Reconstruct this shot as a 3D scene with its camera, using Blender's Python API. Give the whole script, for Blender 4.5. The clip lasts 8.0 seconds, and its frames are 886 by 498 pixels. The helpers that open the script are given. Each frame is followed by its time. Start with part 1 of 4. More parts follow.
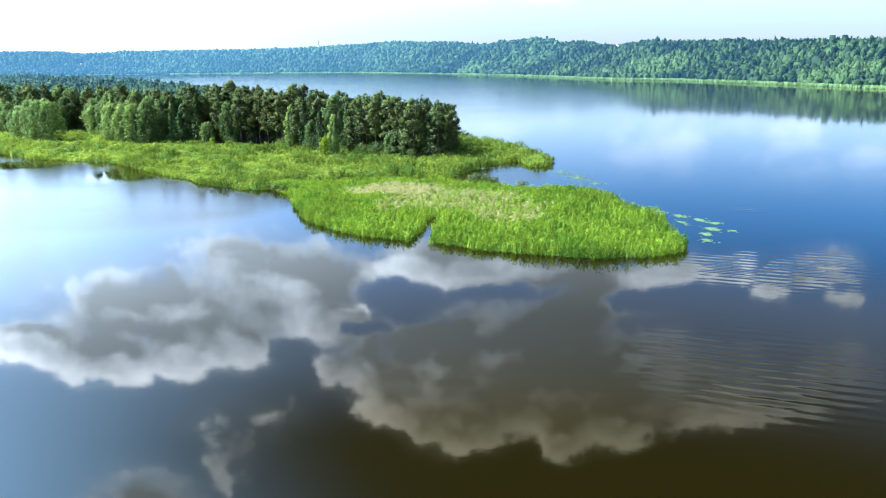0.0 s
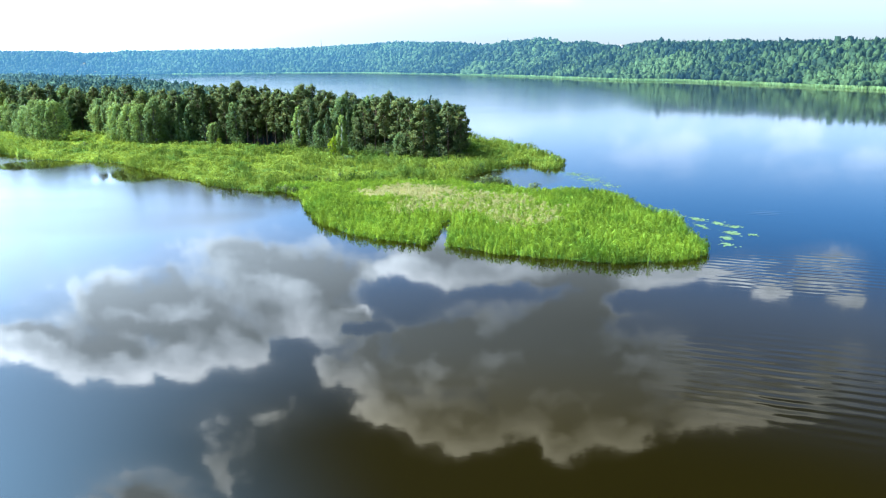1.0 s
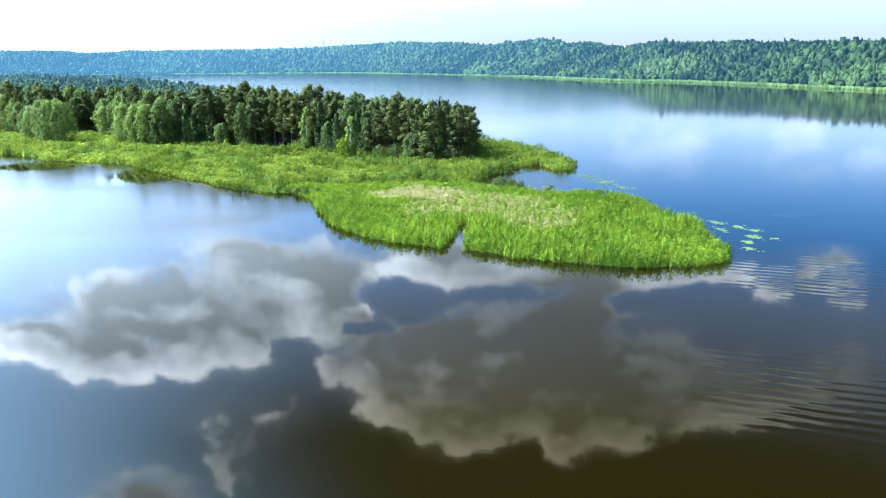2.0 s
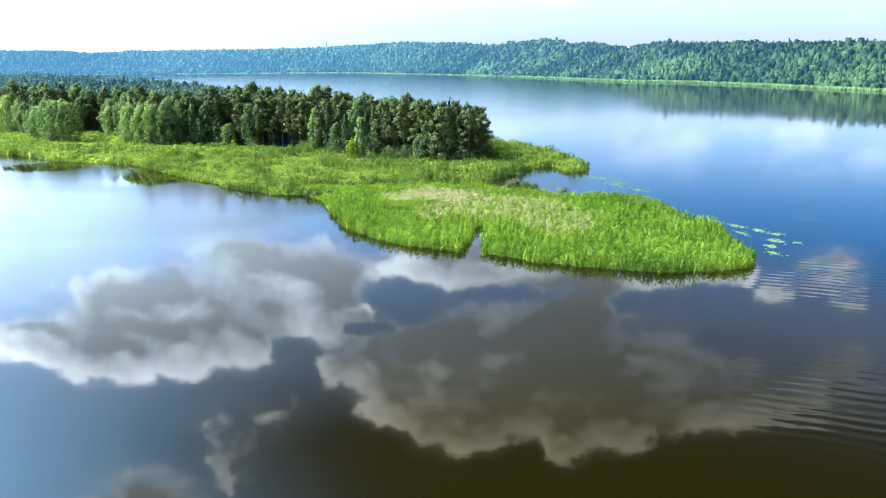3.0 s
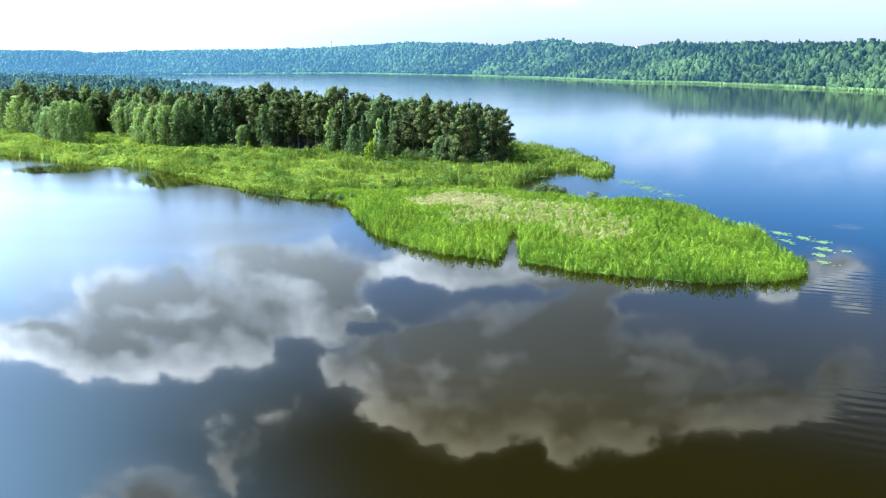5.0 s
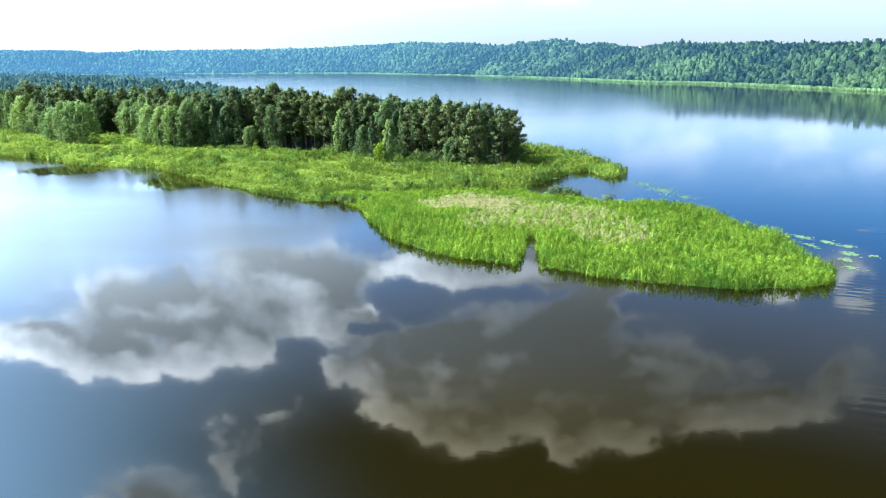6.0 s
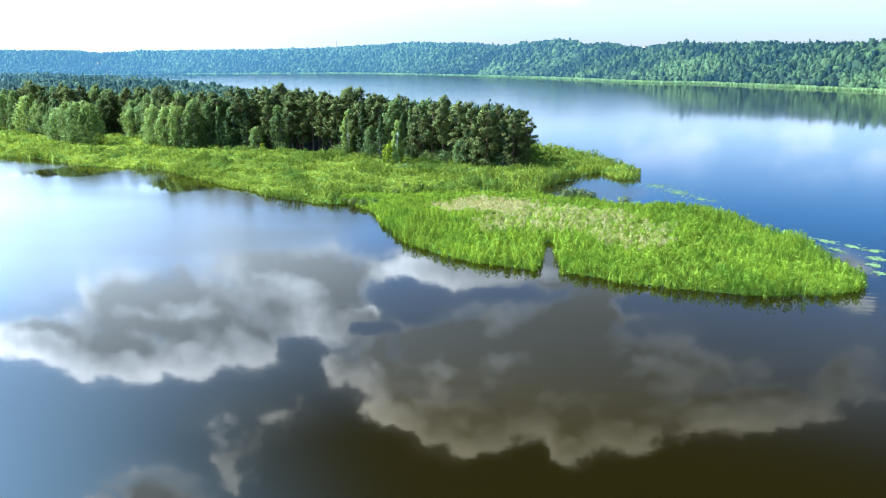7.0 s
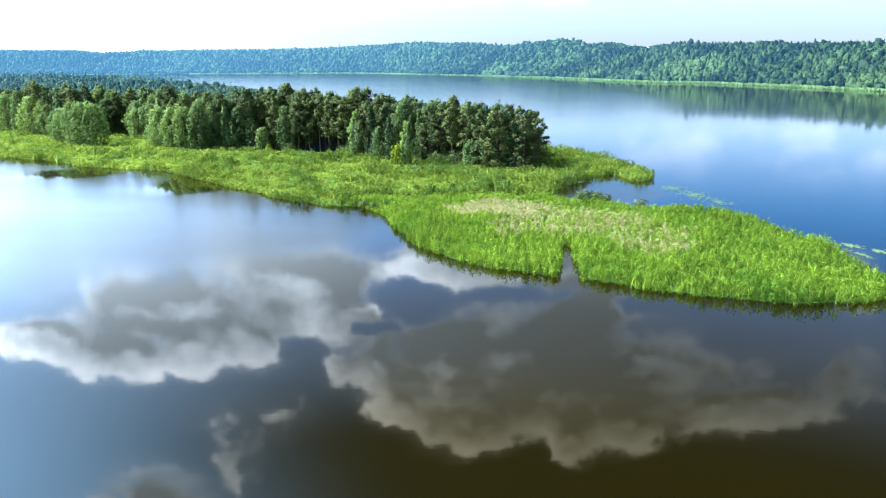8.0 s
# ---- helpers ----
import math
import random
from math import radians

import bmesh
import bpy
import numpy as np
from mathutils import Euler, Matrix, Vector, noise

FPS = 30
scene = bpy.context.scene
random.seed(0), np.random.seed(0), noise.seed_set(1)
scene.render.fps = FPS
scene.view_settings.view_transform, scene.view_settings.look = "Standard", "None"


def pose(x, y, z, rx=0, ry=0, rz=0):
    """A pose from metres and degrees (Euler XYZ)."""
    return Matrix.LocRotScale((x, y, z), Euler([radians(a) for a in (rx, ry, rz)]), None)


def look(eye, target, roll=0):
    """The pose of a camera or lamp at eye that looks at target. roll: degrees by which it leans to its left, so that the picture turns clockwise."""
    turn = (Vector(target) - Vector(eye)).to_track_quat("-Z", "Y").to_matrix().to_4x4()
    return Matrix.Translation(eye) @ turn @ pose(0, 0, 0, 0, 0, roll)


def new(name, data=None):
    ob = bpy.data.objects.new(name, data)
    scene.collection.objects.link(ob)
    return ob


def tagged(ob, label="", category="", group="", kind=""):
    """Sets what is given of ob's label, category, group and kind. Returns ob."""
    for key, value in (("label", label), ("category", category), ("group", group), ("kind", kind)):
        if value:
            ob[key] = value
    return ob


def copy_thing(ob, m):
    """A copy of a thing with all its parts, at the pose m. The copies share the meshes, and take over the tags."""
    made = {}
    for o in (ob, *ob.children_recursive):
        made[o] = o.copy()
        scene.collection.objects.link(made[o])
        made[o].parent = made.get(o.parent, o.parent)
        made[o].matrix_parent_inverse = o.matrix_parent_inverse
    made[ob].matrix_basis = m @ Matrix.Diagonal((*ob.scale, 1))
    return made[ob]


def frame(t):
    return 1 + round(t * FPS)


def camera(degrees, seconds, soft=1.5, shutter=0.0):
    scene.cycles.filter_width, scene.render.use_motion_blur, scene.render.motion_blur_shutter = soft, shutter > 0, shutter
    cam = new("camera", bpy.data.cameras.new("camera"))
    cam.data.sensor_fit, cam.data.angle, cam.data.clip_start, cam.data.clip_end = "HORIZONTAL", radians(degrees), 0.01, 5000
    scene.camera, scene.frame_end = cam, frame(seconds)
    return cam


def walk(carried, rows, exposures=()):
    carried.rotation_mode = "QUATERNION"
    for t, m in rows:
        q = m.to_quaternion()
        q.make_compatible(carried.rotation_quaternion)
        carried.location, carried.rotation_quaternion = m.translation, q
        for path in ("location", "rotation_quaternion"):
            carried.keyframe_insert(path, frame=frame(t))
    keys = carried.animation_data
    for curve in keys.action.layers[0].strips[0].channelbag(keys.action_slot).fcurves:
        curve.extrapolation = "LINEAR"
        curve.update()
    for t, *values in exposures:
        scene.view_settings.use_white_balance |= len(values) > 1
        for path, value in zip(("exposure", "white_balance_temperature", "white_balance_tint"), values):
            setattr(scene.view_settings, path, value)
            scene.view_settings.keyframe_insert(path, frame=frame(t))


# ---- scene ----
# A quiet lake in summer, seen from a drone that drifts to the left and forwards, 40 m above the water.
cam = camera(59.0, 8.0, 1.15)
PATH = [
    (0.0, pose(0.000, 0.000, 40.000, 76.2162, 0.9723, 0.0000)),
    (1.0, pose(-3.354, 2.692, 40.138, 76.2415, 0.8788, 0.1078)),
    (2.0, pose(-6.832, 5.411, 40.295, 76.2609, 0.8030, 0.2151)),
    (3.0, pose(-10.374, 8.228, 40.455, 76.2752, 0.7440, 0.3227)),
    (4.0, pose(-13.920, 11.216, 40.606, 76.2850, 0.7009, 0.4318)),
    (5.0, pose(-17.410, 14.446, 40.733, 76.2912, 0.6729, 0.5433)),
    (6.0, pose(-20.784, 17.991, 40.824, 76.2945, 0.6592, 0.6583)),
    (7.0, pose(-23.983, 21.921, 40.863, 76.2958, 0.6589, 0.7778)),
    (8.0, pose(-26.946, 26.309, 40.839, 76.2957, 0.6713, 0.9029)),
]
walk(cam, PATH, ((0.0, 1.4, 6000, 5), (8.0, 1.4, 6000, 5)))

# ---- sky and sun ----
SUN_AZIMUTH, SUN_ELEVATION = 280.0, 43.0   # degrees clockwise from +y, degrees above the horizon
GLOW_AZIMUTH, GLOW_ELEVATION = 287.0, 44.0   # the middle of the bright thin cloud round the sun
SUN_STRENGTH, SKY_STRENGTH = 5.0, 0.088
CLOUD_WHITE, CLOUD_GREY = 2.8, 0.72

# cumulus seen mirrored in the lake: side slope, height slope, half width, half height, density
WEST_CLOUD = (
    (-0.566, 0.364, 0.085, 0.031, 1.0), (-0.461, 0.387, 0.093, 0.043, 1.0), (-0.360, 0.382, 0.062, 0.039, 1.0),
    (-0.385, 0.321, 0.159, 0.060, 1.1), (-0.286, 0.362, 0.077, 0.047, 1.0), (-0.209, 0.291, 0.143, 0.067, 1.1),
    (-0.151, 0.340, 0.072, 0.037, 1.0), (-0.259, 0.248, 0.090, 0.040, 0.8), (-0.373, 0.274, 0.045, 0.017, 0.6),
)
MAIN_CLOUD = (
    (-0.107, 0.409, 0.042, 0.051, 1.0), (-0.030, 0.414, 0.108, 0.050, 1.0), (-0.078, 0.464, 0.047, 0.041, 0.9),
    (0.008, 0.490, 0.078, 0.051, 1.0), (0.077, 0.386, 0.199, 0.057, 1.2), (0.156, 0.453, 0.155, 0.067, 1.2),
    (0.157, 0.521, 0.039, 0.036, 1.0), (0.235, 0.501, 0.070, 0.039, 1.0), (0.351, 0.472, 0.085, 0.039, 0.9),
    (0.270, 0.405, 0.146, 0.049, 1.0), (0.428, 0.464, 0.101, 0.035, 0.8), (0.525, 0.425, 0.062, 0.052, 0.45),
)
SMALL_CLOUDS = (
    (0.001, 0.369, 0.130, 0.040, 1.0), (0.138, 0.347, 0.121, 0.037, 0.9), (0.047, 0.261, 0.156, 0.043, 1.0),
    (0.159, 0.295, 0.142, 0.034, 0.9), (0.190, 0.325, 0.110, 0.030, 0.9), (0.301, 0.279, 0.127, 0.025, 0.8), (-0.154, 0.413, 0.022, 0.028, 0.7),
    (0.434, 0.318, 0.025, 0.028, 0.9), (0.490, 0.276, 0.059, 0.028, 0.8), (0.533, 0.331, 0.024, 0.017, 0.6),
    (-0.440, 0.615, 0.090, 0.060, 0.75), (-0.318, 0.560, 0.032, 0.050, 0.45), (-0.317, 0.493, 0.036, 0.016, 0.16),
    (-0.255, 0.481, 0.036, 0.020, 0.16),
)
GAPS = (
    (-0.063, 0.314, 0.045, 0.025, 1.5), (0.054, 0.308, 0.053, 0.009, 0.7), (0.273, 0.320, 0.038, 0.014, 1.2),
    (0.348, 0.321, 0.053, 0.021, 1.3), (0.411, 0.357, 0.076, 0.029, 0.9), (-0.113, 0.356, 0.027, 0.006, 0.9),
    (-0.209, 0.393, 0.023, 0.028, 0.6),
)

az, el = radians(SUN_AZIMUTH), radians(SUN_ELEVATION)
TO_SUN = Vector((math.sin(az) * math.cos(el), math.cos(az) * math.cos(el), math.sin(el)))
az, el = radians(GLOW_AZIMUTH), radians(GLOW_ELEVATION)
TO_GLOW = Vector((math.sin(az) * math.cos(el), math.cos(az) * math.cos(el), math.sin(el)))


class Nodes:
    """Short ways to build a node tree."""

    def __init__(self, tree):
        self.tree = tree
        tree.nodes.clear()

    def add(self, kind):
        return self.tree.nodes.new(kind)

    def put(self, socket, value):
        if isinstance(value, bpy.types.NodeSocket):
            self.tree.links.new(value, socket)
        elif isinstance(value, (tuple, list)) and len(value) == 3 and socket.type == "RGBA":
            socket.default_value = (*value, 1)
        else:
            socket.default_value = value

    def math(self, op, a, b=0.0, c=0.0, clamp=False):
        n = self.add("ShaderNodeMath")
        n.operation, n.use_clamp = op, clamp
        for s, v in zip(n.inputs, (a, b, c)):
            self.put(s, v)
        return n.outputs[0]

    def vec(self, op, a, b=(0, 0, 0), out=0):
        n = self.add("ShaderNodeVectorMath")
        n.operation = op
        self.put(n.inputs[0], a)
        self.put(n.inputs[1], b)
        return n.outputs[out]

    def scale(self, a, s):
        n = self.add("ShaderNodeVectorMath")
        n.operation = "SCALE"
        self.put(n.inputs[0], a)
        self.put(n.inputs[3], s)
        return n.outputs[0]

    def ramp(self, x, lo, hi, a=0.0, b=1.0):
        n = self.add("ShaderNodeMapRange")
        n.interpolation_type = "SMOOTHSTEP"
        for s, v in zip(n.inputs, (x, lo, hi, a, b)):
            self.put(s, v)
        return n.outputs[0]

    def noise(self, vector, size, detail=3.0, rough=0.55, colour=False):
        n = self.add("ShaderNodeTexNoise")
        if vector is not None:
            self.put(n.inputs["Vector"], vector)
        n.inputs["Scale"].default_value = 1.0 / size
        n.inputs["Detail"].default_value, n.inputs["Roughness"].default_value = detail, rough
        return n.outputs[1 if colour else 0]

    def tone(self):
        """The tone attribute of the mesh."""
        n = self.add("ShaderNodeAttribute")
        n.attribute_name = "tone"
        return n.outputs[2]

    def mix(self, f, a, b):
        n = self.add("ShaderNodeMix")
        n.data_type = "RGBA"
        self.put(n.inputs[0], f)
        self.put(n.inputs[6], a)
        self.put(n.inputs[7], b)
        return n.outputs[2]


def build_world():
    world = bpy.data.worlds.new("summer_sky")
    world.use_nodes = True
    scene.world = world
    n = Nodes(world.node_tree)
    sky = n.add("ShaderNodeTexSky")
    sky.sky_type, sky.sun_disc, sky.sun_elevation, sky.sun_rotation = "NISHITA", False, radians(SUN_ELEVATION), radians(SUN_AZIMUTH)
    sky.air_density, sky.dust_density, sky.ozone_density = 1.0, 0.6, 2.0
    way = n.add("ShaderNodeTexCoord").outputs["Generated"]
    split = n.add("ShaderNodeSeparateXYZ")
    n.put(split.inputs[0], way)
    x, y, z = split.outputs
    ahead = n.math("MAXIMUM", n.math("ABSOLUTE", y), 0.05)
    flat = n.add("ShaderNodeCombineXYZ")
    n.put(flat.inputs[0], n.math("DIVIDE", x, ahead))
    n.put(flat.inputs[1], n.math("DIVIDE", z, ahead))
    flat = flat.outputs[0]
    curl = n.vec("SUBTRACT", n.noise(flat, 0.07, 5, 0.6, True), (0.5, 0.5, 0.5))
    bent = n.vec("ADD", flat, n.vec("MULTIPLY", curl, (0.085, 0.045, 0.0)))

    def puffs(at):
        cover = -1.0
        for rows, sign, op in ((WEST_CLOUD + MAIN_CLOUD + SMALL_CLOUDS, 1.0, "SMOOTH_MAX"), (GAPS, -1.0, "SMOOTH_MIN")):
            for u, v, w, h, d in rows:
                gone = n.vec("LENGTH", n.vec("DIVIDE", n.vec("SUBTRACT", at, (u, v, 0)), (w, h, 10)), out=1)
                cover = n.math(op, cover, n.math("MULTIPLY", n.math("SUBTRACT", 1.15, gone), d * sign), 0.4)
        return cover

    billow = n.math("SUBTRACT", n.noise(flat, 0.055, 7, 0.62), 0.5)
    heads = n.add("ShaderNodeTexVoronoi")
    heads.feature, heads.inputs["Scale"].default_value = "SMOOTH_F1", 26.0
    heads.inputs["Detail"].default_value, heads.inputs["Roughness"].default_value = 2.0, 0.55
    n.put(heads.inputs["Vector"], n.vec("MULTIPLY", bent, (0.8, 1.2, 1.0)))
    knobs = n.math("SUBTRACT", 0.42, heads.outputs["Distance"])
    cover = puffs(bent)
    thick = n.math("ADD", cover, n.math("ADD", n.math("MULTIPLY", billow, 0.75), n.math("MULTIPLY", n.math("ADD", knobs, 0.34), 0.5)))
    # the tops, higher in the sky, are bright and sharp; the bases below them grey and soft
    above = puffs(n.vec("ADD", bent, (-0.015, 0.028, 0)))
    lit = n.math("SUBTRACT", cover, above)
    mask = n.ramp(thick, -0.02, n.ramp(lit, -0.2, 0.3, 0.7, 0.28))
    mask = n.math("MAXIMUM", mask, n.ramp(cover, -0.3, 0.4, 0.0, 0.16))
    folds = n.ramp(n.noise(n.vec("MULTIPLY", bent, (0.55, 1.0, 1.0)), 0.12, 5, 0.5), 0.42, 0.7)
    rim = n.ramp(thick, 0.8, 0.15)
    lit = n.math("MULTIPLY", n.ramp(lit, 0.0, 0.8), 0.5)
    lit = n.math("ADD", lit, n.math("ADD", n.math("MULTIPLY", folds, 0.3), n.math("MULTIPLY", rim, 0.55)))
    lit = n.math("ADD", lit, n.math("MULTIPLY", knobs, 0.5), clamp=True)
    toward = n.math("MAXIMUM", n.vec("DOT_PRODUCT", way, tuple(TO_GLOW), out=1), 0.0)
    aureole = n.math("POWER", toward, 3.0)
    light = n.math("ADD", n.math("MULTIPLY", lit, CLOUD_WHITE), n.math("MULTIPLY", n.math("SUBTRACT", 1.0, lit), CLOUD_GREY))
    light = n.math("MULTIPLY", light, n.math("ADD", 0.20, n.math("MULTIPLY", aureole, 1.8)))
    light = n.math("MULTIPLY", light, n.math("MULTIPLY", n.ramp(z, 0.30, 0.55, 1.12, 0.85), n.ramp(z, 0.22, 0.33, 1.75, 1.0)))
    white = n.scale(n.mix(n.math("MULTIPLY", n.ramp(z, 0.34, 0.46), n.ramp(toward, 0.5, 0.75, 1.0, 0.0)), n.mix(lit, (0.80, 0.93, 1.08), (0.92, 0.97, 1.06)), (1.0, 0.90, 0.66)), light)
    # clear air: white towards the horizon, brighter round the sun, deep blue higher up
    haze = n.ramp(z, 0.02, 0.19, 1.0, 0.0)
    clear = n.scale(n.vec("MULTIPLY", sky.outputs[0], n.mix(n.ramp(toward, 0.42, 0.68), n.mix(n.ramp(z, 0.08, 0.22), (0.72, 0.86, 1.16), (0.36, 0.86, 1.42)), (0.74, 0.88, 1.24))), n.math("MULTIPLY", n.ramp(z, 0.15, 0.48, 1.0, 0.03), SKY_STRENGTH))
    clear = n.vec("ADD", clear, n.scale((0.78, 0.87, 1.06), n.math("MULTIPLY", haze, 0.24)))
    clear = n.vec("ADD", clear, n.scale((1.1, 1.2, 1.3), n.math("MULTIPLY", n.math("MULTIPLY", aureole, n.ramp(z, 0.08, 0.36, 1.0, 0.0)), 2.7)))
    clear = n.vec("ADD", clear, n.scale((0.72, 1.28, 2.0), n.math("MULTIPLY", n.math("MULTIPLY", aureole, n.math("MULTIPLY", aureole, n.ramp(z, 0.33, 0.46, 1.0, n.ramp(toward, 0.56, 0.80, 0.04, 0.85)))), 4.6)))
    veil = n.math("MULTIPLY", n.ramp(n.noise(n.vec("MULTIPLY", flat, (1.0, 1.6, 1.0)), 0.13, 5), 0.42, 0.66), n.math("MULTIPLY", n.math("MULTIPLY", n.ramp(z, n.ramp(toward, 0.4, 0.6, 0.17, 0.31), 0.07, 0.0, 0.5), n.ramp(z, 0.05, 0.08, 0.0, 1.0)), n.ramp(toward, 0.35, 0.6, 1.0, 1.9)))
    clear = n.mix(veil, clear, (0.78, 0.86, 1.06))
    clear = n.mix(n.math("MULTIPLY", n.ramp(z, 0.22, 0.3, 0.0, 0.3), n.ramp(z, 0.34, 0.45, 1.0, 0.08)), clear, (0.33, 0.37, 0.42))
    clear = n.scale(clear, n.ramp(z, 0.02, 0.10, 0.58, 1.0))
    back = n.add("ShaderNodeBackground")
    n.put(back.inputs[0], n.mix(mask, clear, white))
    n.tree.links.new(back.outputs[0], n.add("ShaderNodeOutputWorld").inputs[0])


build_world()
sun = new("sun", bpy.data.lights.new("sun", "SUN"))
sun.data.energy, sun.data.angle, sun.data.color = SUN_STRENGTH, radians(0.6), (1.0, 0.95, 0.86)
sun.matrix_world = look(TO_SUN * 300, (0, 0, 0))


# ---- materials ----
def material(name):
    m = bpy.data.materials.new(name)
    m.use_nodes = True
    return m, Nodes(m.node_tree)


def finish(n, shader):
    n.tree.links.new(shader, n.add("ShaderNodeOutputMaterial").inputs[0])


def haze_glow(n, shader):
    """Blue haze painted as emission, growing from half a kilometre to the last ridge."""
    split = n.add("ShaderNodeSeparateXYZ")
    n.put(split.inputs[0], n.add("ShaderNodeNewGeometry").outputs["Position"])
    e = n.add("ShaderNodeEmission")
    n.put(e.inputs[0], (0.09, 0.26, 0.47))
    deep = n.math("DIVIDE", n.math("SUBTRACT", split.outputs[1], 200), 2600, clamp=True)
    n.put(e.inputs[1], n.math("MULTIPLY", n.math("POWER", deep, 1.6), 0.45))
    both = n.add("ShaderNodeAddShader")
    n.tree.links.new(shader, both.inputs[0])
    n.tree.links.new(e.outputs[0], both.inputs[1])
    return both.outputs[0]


def foliage(name, dark, light, through_leaf=0.35, patch=6.0, hazy=False, leafwise=0.35, cool=None):
    """Leaves: two greens mixed leaf by leaf, plant by plant and in patches; some light passes through."""
    m, n = material(name)
    geo, obj = n.add("ShaderNodeNewGeometry"), n.add("ShaderNodeObjectInfo")
    tone = n.tone()
    f = n.math("ADD", n.math("MULTIPLY", geo.outputs["Random Per Island"], leafwise), n.math("MULTIPLY", obj.outputs["Random"], 0.42))
    f = n.math("ADD", f, n.math("MULTIPLY", n.noise(geo.outputs["Position"], patch, 2), 0.35))
    f = n.math("ADD", f, tone, clamp=True)
    colour = n.mix(f, dark, light)
    if cool:
        colour = n.mix(n.ramp(n.noise(geo.outputs["Position"], 11, 3), 0.5, 0.68, 0.0, 0.65), colour, cool)
    p = n.add("ShaderNodeBsdfPrincipled")
    n.put(p.inputs["Base Color"], colour)
    p.inputs["Roughness"].default_value, p.inputs["Specular IOR Level"].default_value = 0.75, 0.06
    t = n.add("ShaderNodeBsdfTranslucent")
    n.put(t.inputs[0], n.mix(0.5, colour, n.vec("MULTIPLY", colour, (1.5, 1.3, 0.5))))
    mix = n.add("ShaderNodeMixShader")
    mix.inputs[0].default_value = through_leaf
    n.tree.links.new(p.outputs[0], mix.inputs[1])
    n.tree.links.new(t.outputs[0], mix.inputs[2])
    # hazy leaves get the distance haze as a blue glow
    shader = haze_glow(n, mix.outputs[0]) if hazy else mix.outputs[0]
    finish(n, shader)
    return m


def ground_cover():
    """Meadow soil, and dark needle litter under the woods (where the sheet's tone is 1)."""
    m, n = material("meadow_and_forest_floor")
    where = n.add("ShaderNodeNewGeometry").outputs["Position"]
    big, small = n.noise(where, 14, 4), n.noise(where, 1.5, 4)
    colour = n.mix(n.ramp(big, 0.35, 0.65), (0.05, 0.10, 0.012), (0.09, 0.16, 0.02))
    colour = n.mix(n.ramp(small, 0.5, 0.75), colour, (0.06, 0.06, 0.025))
    litter = n.mix(small, (0.018, 0.022, 0.010), (0.04, 0.04, 0.018))
    p = n.add("ShaderNodeBsdfPrincipled")
    n.put(p.inputs["Base Color"], n.mix(n.tone(), colour, litter))
    p.inputs["Roughness"].default_value, p.inputs["Specular IOR Level"].default_value = 0.95, 0.1
    # the soil gets the same painted haze glow
    finish(n, haze_glow(n, p.outputs[0]))
    return m


def rough_surface(name, a, b, c, size, rough=0.9, relief=0.1):
    """Three colours mixed at two scales, with a fine bump."""
    m, n = material(name)
    where = n.add("ShaderNodeNewGeometry").outputs["Position"]
    big, small = n.noise(where, size, 4), n.noise(where, size / 9, 4)
    colour = n.mix(n.ramp(big, 0.35, 0.65), a, b)
    colour = n.mix(n.ramp(small, 0.5, 0.75), colour, c)
    p = n.add("ShaderNodeBsdfPrincipled")
    n.put(p.inputs["Base Color"], colour)
    p.inputs["Roughness"].default_value = rough
    bump = n.add("ShaderNodeBump")
    bump.inputs["Distance"].default_value = relief
    n.put(bump.inputs["Height"], small)
    n.tree.links.new(bump.outputs[0], p.inputs["Normal"])
    finish(n, p.outputs[0])
    return m


# the open bay is ruffled by a light air; two pools under the bank lie sheltered
RUFFLED = ((-190.0, 250.0, 150.0, 120.0, 1.0), (-95.0, 225.0, 60.0, 50.0, 1.0), (-330.0, 1500.0, 460.0, 1000.0, 0.4), (20.0, 1000.0, 190.0, 560.0, 0.4),
           (16.0, 266.0, 24.0, 26.0, 1.0))   # x, y, half width, half depth, how much
SHELTERED = ((-116.0, 289.0, 17.0, 23.0), (-173.0, 319.0, 20.0, 15.0))
RIPPLES = ((64.0, 144.0, 24.0, 20.0), (42.0, 95.0, 22.0, 22.0), (78.0, 200.0, 12.0, 5.0))   # x, y, half width, half depth


